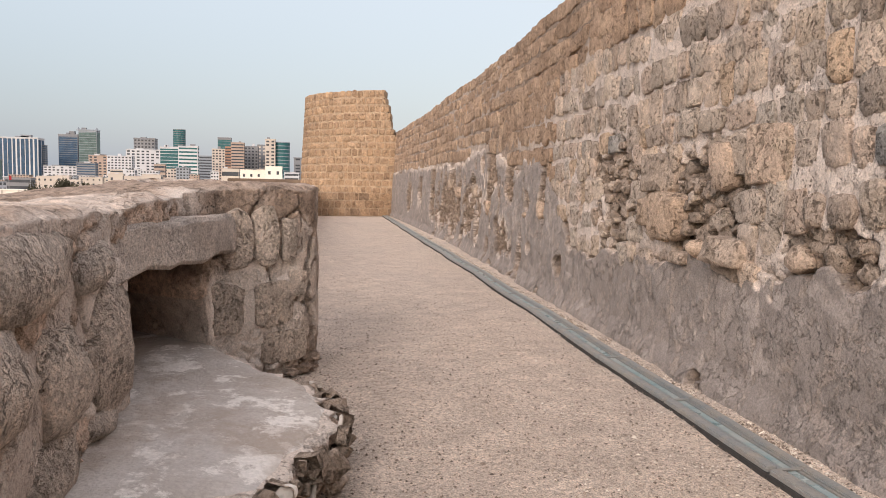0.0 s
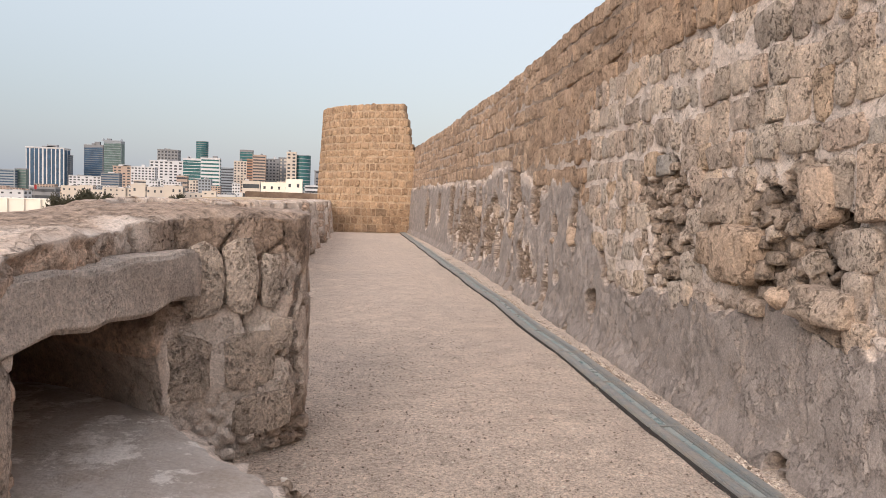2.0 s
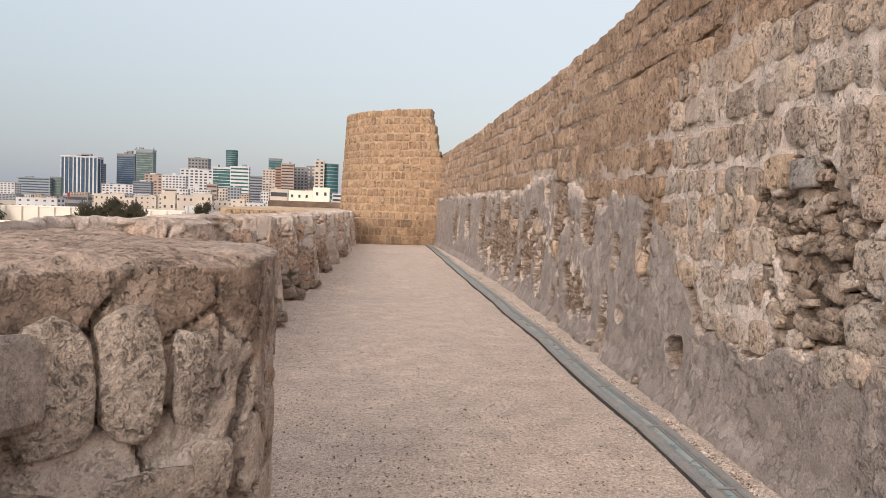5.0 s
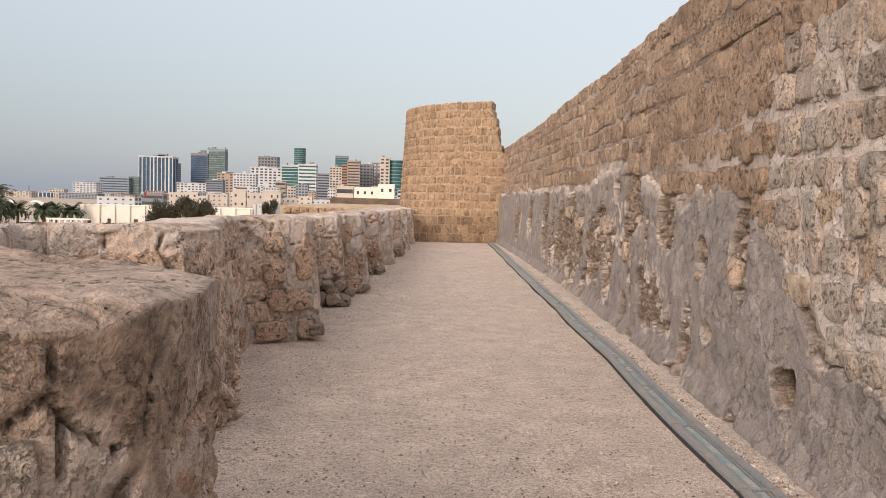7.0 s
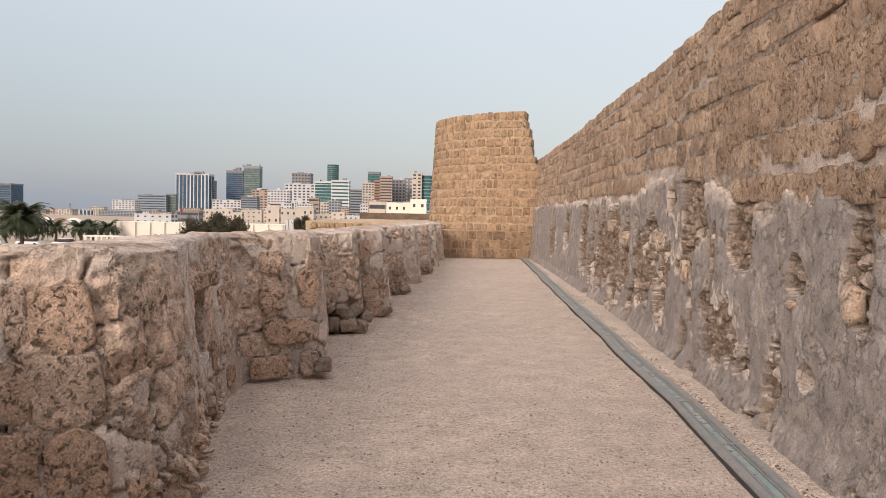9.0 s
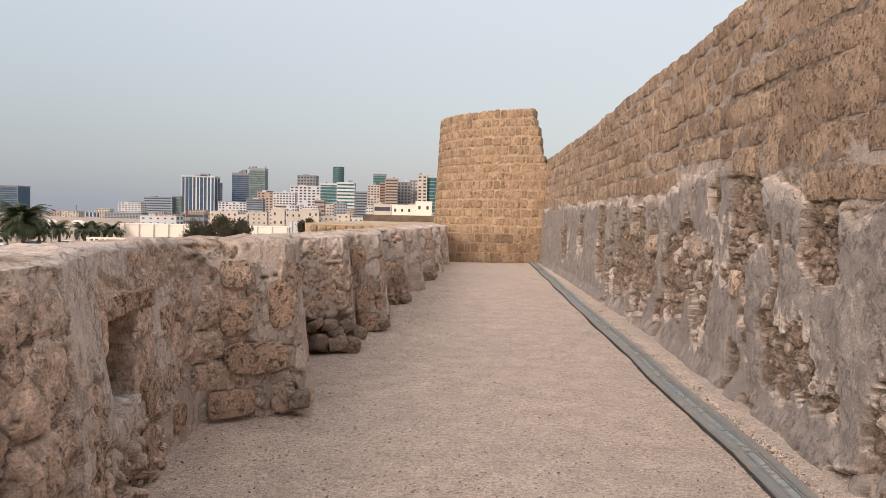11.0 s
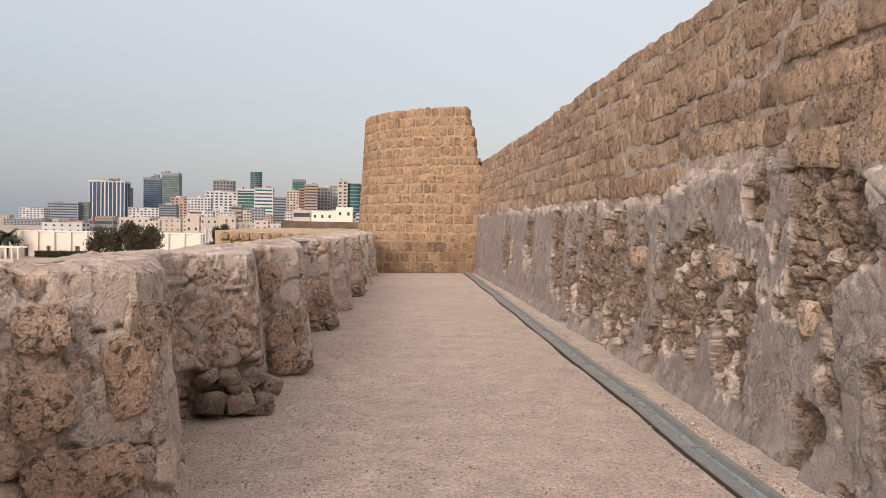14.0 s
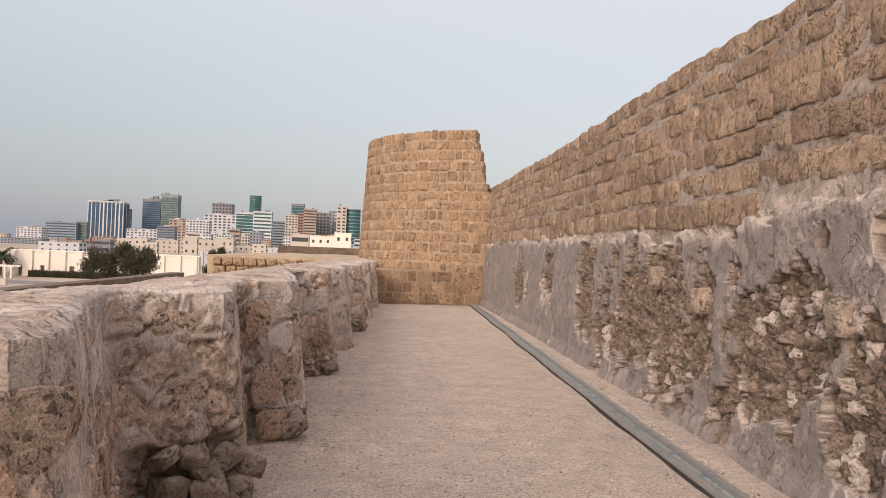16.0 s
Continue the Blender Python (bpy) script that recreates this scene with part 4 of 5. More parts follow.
def ledge():
    """The low masonry step below the first gun slot, capped with cement."""
    plan = np.array(((-0.80, 2.15), (-0.45, 2.32), (-0.10, 2.50), (0.03, 2.85), (0.12, 3.1), (0.16, 3.4), (0.08, 3.70), (0.0, 3.92), (-0.26, 4.16), (-0.5, 4.55), (-0.8, 5.35), (-1.7, 5.45), (-1.75, 4.2), (-0.85, 3.2)))
    per = np.hypot(*np.diff(np.vstack([plan, plan[:1]]), axis=0).T)
    at = np.concatenate([[0], np.cumsum(per)])
    n = 150
    s = np.linspace(0, at[-1], n)
    px, py = np.interp(s, at, np.append(plan[:, 0], plan[0, 0])), np.interp(s, at, np.append(plan[:, 1], plan[0, 1]))
    cx, cy = -0.45, 3.4
    v = np.concatenate([np.linspace(0, 1, 14), np.linspace(1.06, 2, 26)])
    S, V = np.meshgrid(s, v, indexing="ij")
    PX, PY = np.repeat(px[:, None], len(v), 1), np.repeat(py[:, None], len(v), 1)
    up, over = np.clip(V, 0, 1), np.clip(V - 1, 0, 1)
    X, Y = PX + over * (cx - PX), PY + over * (cy - PY)
    h = 0.24 + 0.035 * smooth(2.4, 3.6, Y) + 0.04 * smooth(0.1, -0.7, X)
    Z = -0.05 + up * (h + 0.05) - 0.03 * smooth(0.75, 1.0, V) * (1 - smooth(1.0, 1.2, V)) + 0.012 * fbm(X * 6, Y * 6, 4, 3)
    b, c, tl = worley(S / 0.16, Z / 0.12 + 0.3 * fbm(S * 3, Z * 3, 2, 2), 77)
    d = (0.07 * smooth(0, 0.4, b) - 0.05 + 0.05 * fbm(S * 4, Z * 4, 4, 13)) * (1 - smooth(1.0, 1.15, V))
    ang = np.arctan2(PY - cy, PX - cx)
    X, Y = X + d * np.cos(ang), Y + d * np.sin(ang)
    top = smooth(0.9, 1.04, V + 0.05 * fbm(S * 5, V * 5, 3, 4))
    base = empty("gun_slot_step", -0.3, 3.4)
    P = np.stack([X + 0.3, Y - 3.4, Z], axis=-1)
    split = 14
    sides = array_mesh("step_sides", P[:, :split + 2], grid_faces(n, split + 2), M_PARAPET, {"plaster": 0.35 * c[:, :split + 2], "cream": 0.8 * top[:, :split + 2], "tone": c[:, :split + 2]})
    cap = array_mesh("cement_cap", P[:, split + 1:], grid_faces(n, P.shape[1] - split - 1), M_CEMENT)
    for name, me, label in (("rubble_sides", sides, "rough brown rubble"), ("cement_cap", cap, "pale worn cement with white lime patches")):
        ob = new(name, me)
        ob.parent = base
        ob["label"] = label
    # broken stones along the outer edge
    rng = random.Random(31)
    for k in range(60):
        t = at[2] + (at[7] - at[2]) * rng.random()
        w = rng.uniform(0.05, 0.15)
        x, y = np.interp(t, at, np.append(plan[:, 0], plan[0, 0])), np.interp(t, at, np.append(plan[:, 1], plan[0, 1]))
        limed = rng.random() < 0.25
        w = w * 0.7 if limed else w
        ob = new("rubble_stone", shape_mesh("cobble" if limed else "block", rng.randrange(10), M_LIME if limed else M_PACKING))
        ob.parent = base
        ob.matrix_basis = pose(x + 0.3 + rng.uniform(-0.03, 0.05), y - 3.4, rng.uniform(0.04, 0.25), rng.uniform(0, 360), rng.uniform(0, 360), rng.uniform(0, 360)) @ Matrix.Diagonal((w, w * rng.uniform(0.6, 1), w * rng.uniform(0.2, 0.4), 1))
    tagged(base, "low rubble step with a pale cement top below the gun slot", "masonry step")


M_LINTEL = coral_stone("weathered_lintel", ((0.0, (0.64, 0.56, 0.50)), (1.0, (0.67, 0.585, 0.52))), 40, 0.25, 60, 0.8, 0.86, 0.62)
ledge()
beam = slab("lintel", -0.22, 0.22, -0.87, 0.87, -0.11, 0.11, M_LINTEL, PARAPET, 3.0, 0.04)
beam.matrix_basis = pose(-0.80, 3.93, 0.955, 0, 0, -11.4)
slab("lintel", -1.45, -1.07, 9.15, 9.95, 0.93, 1.03, M_PARAPET_STONE, PARAPET, 8.0, 0.03)
slab("slot_sill", -1.6, -1.10, 9.2, 9.88, 0.36, 0.49, M_CEMENT, PARAPET, 5.0, 0.03)

# ---- light channel along the wall's foot ----


def metal_material():
    n = Nodes("dusty_galvanised_metal", 0.55, 0.6)
    col = n.mix(n.ramp(n.noise(7, 5, 0.7), ((0.4, 0.0), (0.7, 1.0))), (0.34, 0.36, 0.365), (0.46, 0.42, 0.37))
    col = n.mix(0.6, col, n.ramp(n.noise(90, 3), ((0.3, 0.75), (0.7, 1.2))), "MULTIPLY")
    n.bump(n.noise(40, 3), 0.002, 0.5)
    return n.done(col)


def channel_glass():
    n = Nodes("dusty_green_glass", 0.22)
    n.bsdf.inputs["Specular IOR Level"].default_value = 0.6
    col = n.mix(n.ramp(n.noise(5, 5, 0.7), ((0.38, 0.0), (0.66, 1.0))), (0.19, 0.285, 0.30), (0.36, 0.37, 0.355))
    return n.done(col, n.ramp(n.noise(12, 4), ((0.3, 0.15), (0.7, 0.6))))


M_METAL, M_CHANNEL_GLASS = metal_material(), channel_glass()
# near-black tray colour stands in for shade along the rails
M_DARK_GAP = plain("dark_gap_shade", (0.05, 0.047, 0.045), 0.9, 0, 0.2, 20)


def channel_x(y):
    return float(np.interp(y, (-4, 3.4, 6.5, 10, 14, 19, 25, 31), (2.08, 2.14, 2.22, 2.31, 2.37, 2.43, 2.53, 2.62))) + 0.012 * math.sin(y * 1.9) + 0.008 * math.sin(y * 4.3)


def channel_unit():
    """One length of the sunken light channel: metal tray, two rails, a glass strip, a joint plate."""
    L, w = 1.08, 0.112
    base = empty("light_channel", 0, 0)
    part("tray", box_bm(-w, w, 0, L, -0.03, 0.012), M_DARK_GAP, base, "tray coloured dark to give shade at the edges and gaps")
    part("rail", box_bm(-w + 0.006, -w + 0.062, 0.004, L - 0.004, 0.008, 0.036, 0.006), M_METAL, base)
    part("rail", box_bm(w - 0.062, w - 0.006, 0.004, L - 0.004, 0.008, 0.034, 0.006), M_METAL, base)
    part("inner_rail", box_bm(-w + 0.07, -w + 0.084, 0.004, L - 0.004, 0.01, 0.028, 0.003), M_METAL, base)
    part("inner_rail", box_bm(w - 0.084, w - 0.07, 0.004, L - 0.004, 0.01, 0.028, 0.003), M_METAL, base)
    part("glass_strip", box_bm(-w + 0.09, w - 0.09, 0.008, L - 0.008, 0.008, 0.024, 0.003), M_CHANNEL_GLASS, base, "dusty blue-green glass strip")
    part("joint_plate", box_bm(-w + 0.05, w - 0.05, L - 0.014, L + 0.014, 0.024, 0.032, 0.004), M_METAL, base)
    return tagged(base, "dusty metal floor light channel with a blue-green glass strip", "floor light", "light channels along the wall")


def lay_channel():
    unit = None
    y = -2.4
    while y < 30.5:
        x0, x1 = channel_x(y), channel_x(y + 1.08)
        m = pose(x0, y, 0.012, 0, 0, math.degrees(math.atan2(x0 - x1, 1.08)))
        if unit is None:
            unit = channel_unit()
            unit.matrix_basis = m
        else:
            copy_thing(unit, m)
        y += 1.09


lay_channel()

# ---- loose pebbles ----


def pebbles():
    rng = np.random.RandomState(3)
    n = 90000
    y = 2.0 + 24 * rng.rand(n) ** 1.7
    x = -1.1 + 3.7 * rng.rand(n)
    edge = rng.rand(n) < 0.28
    x = np.where(edge, np.interp(y, (2, 6, 14, 31), (2.25, 2.36, 2.55, 2.75)) + 0.20 * rng.rand(n), x)
    r = 0.003 + 0.0075 * rng.rand(n) ** 3 + 0.009 * (rng.rand(n) < 0.012) * rng.rand(n)
    r = np.where(edge, r * 1.5, r)
    base = np.array([(1, 0, 0), (-0.4, 0.9, 0), (-0.5, -0.85, 0), (0.1, 0.05, 0.8), (0.3, -0.2, -0.6)])
    ang = rng.rand(n) * 6.283
    c, s = np.cos(ang)[:, None], np.sin(ang)[:, None]
    V = np.empty((n, 5, 3))
    bx, by, bz = base[:, 0][None], base[:, 1][None], base[:, 2][None]
    jit = 1 + 0.5 * (rng.rand(n, 5) - 0.5)
    V[:, :, 0] = x[:, None] + r[:, None] * (bx * c - by * s) * jit
    V[:, :, 1] = y[:, None] + r[:, None] * (bx * s + by * c) * jit
    V[:, :, 2] = 0.006 + 0.012 * fbm(x * 0.9, y * 0.9, 3, 3)[:, None] + r[:, None] * bz * jit
    tri = np.array([(0, 1, 3), (1, 2, 3), (2, 0, 3)])
    F = (np.arange(n)[:, None, None] * 5 + tri[None]).reshape(-1, 3)
    me = array_mesh("pebbles", V.reshape(-1, 3), F, M_PEBBLE, None, False)
    tagged(new("loose_pebbles", me), "small brown and grey pebbles scattered on the gravel", "pebbles", "", "stuff")


def pebble_material():
    n = Nodes("pebble", 0.9)
    return n.done(n.ramp(n.each(), ((0.0, (0.10, 0.08, 0.065)), (0.4, (0.28, 0.22, 0.175)), (0.7, (0.50, 0.42, 0.35)), (1.0, (0.72, 0.66, 0.58)))))


M_PEBBLE = pebble_material()
pebbles()

# ---- the country beyond the fort ----
M_OLD_WALL = plain("dark_weathered_masonry", (0.17, 0.125, 0.095), 0.95, 0, 0.35, 1.2, 0.05)
M_BASTION = coral_stone("bastion_stone", ((0.0, (0.40, 0.28, 0.18)), (0.5, (0.47, 0.34, 0.22)), (1.0, (0.36, 0.26, 0.175))), 12, 0.5, 30)
M_WHITE_PAINT = plain("cream_white_paint", (0.80, 0.74, 0.66), 0.85, 0, 0.06, 0.15)
# the white paint again, with shade put into its colour
M_WHITE_SHADE = plain("shaded_white_paint", (0.56, 0.565, 0.575), 0.85, 0, 0.06, 0.15)
M_BEIGE = plain("beige_render", (0.53, 0.475, 0.42), 0.9, 0, 0.08, 0.05)
M_PEACH = plain("peach_render", (0.40, 0.315, 0.265), 0.9, 0, 0.08, 0.05)
# the blue in the next three claddings carries the distance haze
M_STONE_GREY = plain("grey_cladding", (0.23, 0.235, 0.25), 0.8, 0, 0.08, 0.05)
M_BLUE_GREY = plain("blue_grey_cladding", (0.27, 0.30, 0.335), 0.7, 0, 0.06, 0.05)
M_PALE = plain("hazy_pale_cladding", (0.55, 0.56, 0.585), 0.8, 0, 0.06, 0.05)
M_ORANGE = plain("terracotta_render", (0.36, 0.225, 0.16), 0.9, 0, 0.08, 0.05)


def facade_glass(name, colour, rough=0.45):
    n = Nodes(name, rough)
    n.bsdf.inputs["Specular IOR Level"].default_value = 0.25
    return n.done(n.mix(1.0, colour, n.ramp(n.noise(0.12, 4), ((0.3, 0.75), (0.7, 1.3))), "MULTIPLY"))


M_GLASS_BLUE = facade_glass("dark_blue_glass", (0.035, 0.075, 0.13))
M_GLASS_TEAL = facade_glass("teal_glass", (0.03, 0.11, 0.12))
M_GLASS_DARK = facade_glass("dark_window_glass", (0.055, 0.06, 0.07))
M_GLASS_GREEN = facade_glass("grey_green_glass", (0.09, 0.14, 0.135))

O = (0.45, 7.08, 1.46)


def joined_boxes(boxes):
    verts, faces = [], []
    for x0, x1, y0, y1, z0, z1 in boxes:
        k = len(verts)
        verts += [(x0, y0, z0), (x1, y0, z0), (x1, y1, z0), (x0, y1, z0), (x0, y0, z1), (x1, y0, z1), (x1, y1, z1), (x0, y1, z1)]
        faces += [[k + i for i in f] for f in ((0, 3, 2, 1), (4, 5, 6, 7), (0, 1, 5, 4), (1, 2, 6, 5), (2, 3, 7, 6), (3, 0, 4, 7))]
    return verts, faces


def box_part(name, boxes, material, parent, label=""):
    ob = new(name, array_mesh(name, *joined_boxes(boxes), material, None, False))
    ob.parent = parent
    if label:
        ob["label"] = label
    return ob


def building(label, b0, b1, top, D, wall, glass, rows, cols, style="grid", deep=0.8, roof=0, name="city_building", bottom=-5.0):
    """A far building between two bearings, D metres off: body, a row of windows for each storey, roof works."""
    x0, x1, y0, z1 = O[0] + b0 * D, O[0] + b1 * D, O[1] + D, O[2] + top * D
    w = x1 - x0
    h, d = z1 - bottom, w * deep
    base = empty(name, (x0 + x1) / 2, y0, bottom)
    hw, e = w / 2, w * 0.004
    box_part("wall", [(-hw, hw, 0, d, 0, h)], wall, base)
    p = w * 0.012
    box_part("roof_edge", [(-hw - p, hw + p, -p, d + p, h, h + h * 0.02)], wall, base)
    rng = random.Random(int(abs(b0) * 9999))
    sh = h / rows
    side = max(2, int(cols * deep * 0.8))
    if style in ("grid", "band"):
        for r in range(rows):
            z0, zz1 = (r + 0.28) * sh, (r + (0.78 if style == "grid" else 0.72)) * sh
            boxes = []
            if style == "band":
                boxes = [(-hw * 0.94, hw * 0.94, -e, 0.2, z0, zz1), (hw - 0.2, hw + e, d * 0.06, d * 0.94, z0, zz1)]
            else:
                for c in range(cols):
                    if rng.random() < 0.06:
                        continue
                    cx = -hw + w * (c + 0.5) / cols
                    ww = w / cols * (0.28 if D > 600 else 0.15)
                    boxes.append((cx - ww, cx + ww, -e, 0.2, z0, zz1 if D > 600 else z0 + 0.32 * sh))
                for c in range(side):
                    cy = d * (c + 0.5) / side
                    boxes.append((hw - 0.2, hw + e, cy - d / side * 0.28, cy + d / side * 0.28, z0, zz1))
            if D < 600:
                for one in boxes:
                    box_part("window", [one], glass, base)
            elif boxes:
                tagged(box_part("glazing", boxes, glass, base), "", "", "", "stuff")
    elif style == "stripe":
        for c in range(cols):
            cx = -hw + w * (c + 0.5) / cols
            ww = w / cols * rng.choice((0.3, 0.36, 0.42))
            box_part("glass_strip", [(cx - ww, cx + ww, -e, 0.3, h * 0.13, h * 0.985)], glass, base)
        box_part("glass_strip", [(hw - 0.3, hw + e, d * 0.1, d * 0.45, h * 0.1, h * 0.97), (hw - 0.3, hw + e, d * 0.55, d * 0.9, h * 0.1, h * 0.97)], glass, base)
        for z in (0.03, 0.075):
            box_part("glazing", [(-hw + w * (c + 0.2) / 9, -hw + w * (c + 0.8) / 9, -e, 0.2, h * z, h * (z + 0.03)) for c in range(9)], M_GLASS_DARK, base)["kind"] = "stuff"
    elif style == "curtain":
        box_part("curtain_wall", [(-hw * 0.97, hw * 0.97, -e, 0.3, h * 0.04, h * 0.97), (hw - 0.3, hw + e, d * 0.04, d * 0.96, h * 0.04, h * 0.97)], glass, base)
        for r in range(1, rows):
            box_part("floor_band", [(-hw * 0.97, hw * 0.97, -e * 2, 0.1, r * sh, r * sh + sh * 0.16)], wall, base)
    # roof works
    for k in range(roof):
        cx, ww = rng.uniform(-0.55, 0.55) * hw, w * rng.uniform(0.06, 0.16)
        box_part("roof_unit", [(cx - ww, cx + ww, d * 0.2, d * 0.5, h, h + h * rng.uniform(0.04, 0.09))], rng.choice((M_PALE, M_STONE_GREY)), base)
    return tagged(base, label, "building", "city skyline")


def round_tower(label, b0, b1, top, D, wall, glass, rows):
    x0, x1, y0, z1 = O[0] + b0 * D, O[0] + b1 * D, O[1] + D, O[2] + top * D
    r, h = (x1 - x0) / 2, z1 + 5
    base = empty("city_building", (x0 + x1) / 2, y0, -5)
    bm = bmesh.new()
    bmesh.ops.create_cone(bm, cap_ends=True, segments=24, radius1=r, radius2=r, depth=h, matrix=Matrix.Translation((0, 0, h / 2)))
    part("glass_shaft", bm, glass, base)
    for k in range(rows):
        bm = bmesh.new()
        bmesh.ops.create_cone(bm, cap_ends=True, segments=24, radius1=r * 1.015, radius2=r * 1.015, depth=h / rows * 0.22, matrix=Matrix.Translation((0, 0, h * (k + 0.9) / rows)))
        part("floor_band", bm, wall, base)
    return tagged(base, label, "building", "city skyline")


def skyline():
    b = building
    b("dark grey glass tower block at the edge of the city", -0.665, -0.6287, 0.033, 1300, M_STONE_GREY, M_GLASS_BLUE, 12, 6, "curtain")
    b("tall blue glass tower with white vertical stripes", -0.3994, -0.354, 0.0507, 1500, M_PALE, M_GLASS_BLUE, 20, 9, "stripe", 0.5, 3)
    b("dark slab joined to the striped tower", -0.354, -0.3457, 0.0421, 1520, M_STONE_GREY, M_GLASS_BLUE, 18, 3, "band", 1.0)
    b("blue-grey glass tower with a slanting crown", -0.3299, -0.3069, 0.0560, 1600, M_STONE_GREY, M_GLASS_BLUE, 22, 5, "curtain", 0.7, 2)
    b("green glass twin tower with a pointed crown", -0.3060, -0.2845, 0.0625, 1600, M_BLUE_GREY, M_GLASS_GREEN, 22, 4, "curtain", 0.7, 1)
    b("dark glass office block with pale bands", -0.4524, -0.4130, 0.0215, 1200, M_BLUE_GREY, M_GLASS_BLUE, 8, 8, "band", 0.5, 1)
    b("grey-green glass office block", -0.4130, -0.3996, 0.0233, 1210, M_STONE_GREY, M_GLASS_GREEN, 8, 3, "curtain", 0.6)
    b("white and dark striped apartment block", -0.5607, -0.5175, -0.0010, 820, M_PALE, M_GLASS_BLUE, 5, 8, "stripe", 0.4, 2)
    b("beige apartment house with a small roof house", -0.5189, -0.4996, 0.0040, 900, M_BEIGE, M_GLASS_DARK, 5, 5, "grid", 0.6, 1)
    b("white apartment block with stepped roof", -0.4876, -0.4563, 0.0140, 1000, M_PALE, M_GLASS_DARK, 7, 7, "grid", 0.6, 3)
    b("long grey apartment block", -0.5071, -0.4549, -0.0005, 760, M_BLUE_GREY, M_GLASS_DARK, 4, 12, "grid", 0.4, 1)
    b("small white block with dark windows", -0.3488, -0.3099, 0.0169, 1100, M_PALE, M_GLASS_DARK, 7, 8, "grid", 0.5, 2)
    b("dark windowed grey block", -0.3099, -0.2875, 0.0217, 1050, M_STONE_GREY, M_GLASS_BLUE, 9, 4, "band", 0.6, 1)
    b("brown topped apartment block", -0.2950, -0.2620, 0.0311, 1250, M_PEACH, M_GLASS_DARK, 10, 6, "grid", 0.6, 3)
    b("white apartment block with a grid of dark windows", -0.2731, -0.2432, 0.0313, 1150, M_PALE, M_GLASS_DARK, 11, 7, "grid", 0.5, 1)
    b("grey-brown block with a flat roof", -0.2402, -0.2148, 0.0542, 1500, M_STONE_GREY, M_GLASS_DARK, 14, 6, "grid", 0.7, 1)
    b("white block with beige lower wing", -0.2500, -0.2088, 0.0400, 1250, M_PALE, M_GLASS_DARK, 12, 7, "grid", 0.6, 3)
    b("white framed teal glass office block", -0.2088, -0.1857, 0.0441, 1150, M_PALE, M_GLASS_TEAL, 12, 4, "curtain", 0.5, 2)
    b("white office block with teal window bands", -0.1863, -0.1623, 0.0459, 1140, M_PALE, M_GLASS_TEAL, 11, 4, "band", 0.5, 1)
    round_tower("dark green round glass tower", -0.1918, -0.1765, 0.0673, 1900, M_STONE_GREY, M_GLASS_TEAL, 26)
    b("grey office block with dark bands", -0.1608, -0.1443, 0.0342, 1250, M_BLUE_GREY, M_GLASS_DARK, 11, 4, "band", 0.6)
    b("slim beige apartment tower with dark windows", -0.1443, -0.1278, 0.0434, 1250, M_BEIGE, M_GLASS_DARK, 14, 4, "grid", 0.6, 1)
    b("tower with a teal glass top and flat dark cap", -0.1369, -0.1204, 0.0579, 1500, M_STONE_GREY, M_GLASS_TEAL, 16, 4, "curtain", 0.6)
    b("terracotta balcony bay of an apartment tower", -0.1278, -0.1204, 0.0466, 1230, M_ORANGE, M_GLASS_DARK, 14, 2, "band", 0.6)
    b("pink-beige apartment tower with balconies", -0.1204, -0.1039, 0.0521, 1220, M_PEACH, M_GLASS_DARK, 15, 4, "band", 0.6, 1)
    b("grey apartment block with recessed windows", -0.1038, -0.0858, 0.0479, 1260, M_STONE_GREY, M_GLASS_DARK, 13, 4, "grid", 0.6, 1)
    b("plain grey apartment block with pale windows", -0.0873, -0.0693, 0.0502, 1300, M_STONE_GREY, M_BEIGE, 12, 3, "grid", 0.6)
    b("beige tower beside a round glass front", -0.0769, -0.0640, 0.0577, 1240, M_BEIGE, M_GLASS_DARK, 14, 2, "grid", 0.8, 1)
    round_tower("teal round glass tower with grey floor bands", -0.0679, -0.0453, 0.0549, 1260, M_BLUE_GREY, M_GLASS_TEAL, 13)
    b("grey block behind the round tower of the fort", -0.0400, 0.02, 0.0350, 1400, M_STONE_GREY, M_GLASS_DARK, 10, 6, "grid", 0.5)
    # low houses in front
    b("white house with a stepped roof", -0.4579, -0.4072, -0.0040, 380, M_PALE, M_GLASS_DARK, 2, 5, "grid", 0.5, 2)
    b("grey low building beside a red flag", -0.3997, -0.3683, 0.0010, 420, M_STONE_GREY, M_GLASS_DARK, 2, 3, "band", 0.5)
    b("white house with a flat roof terrace", -0.1112, -0.0730, 0.0175, 330, M_WHITE_PAINT, M_GLASS_DARK, 3, 4, "grid", 0.6)
    b("taller white part of the terrace house", -0.0790, -0.0570, 0.0225, 325, M_WHITE_PAINT, M_GLASS_DARK, 3, 2, "grid", 0.6)
    b("beige house with wide balconies", -0.1352, -0.1126, 0.0181, 340, M_BEIGE, M_GLASS_DARK, 3, 1, "band", 0.6)
    # the jumble of houses between the towers
    rng = random.Random(23)
    paints = ((M_PALE, "pale grey"), (M_BEIGE, "beige"), (M_BLUE_GREY, "blue-grey"), (M_PEACH, "light brown"), (M_WHITE_SHADE, "whitish"))
    bear = -0.64
    while bear < -0.05:
        w = rng.uniform(0.010, 0.026)
        paint, word = rng.choice(paints)
        rise = 0.022 if bear > -0.30 else 0.006
        b(word + " flat-roofed apartment block among others", bear, bear + w, rng.uniform(0.001, rise) - 0.004 * (bear < -0.4), rng.uniform(760, 1000), paint, M_GLASS_DARK, rng.randint(4, 7), max(3, int(w * 300)), rng.choice(("grid", "grid", "band")), rng.uniform(0.4, 0.8), rng.randint(1, 3))
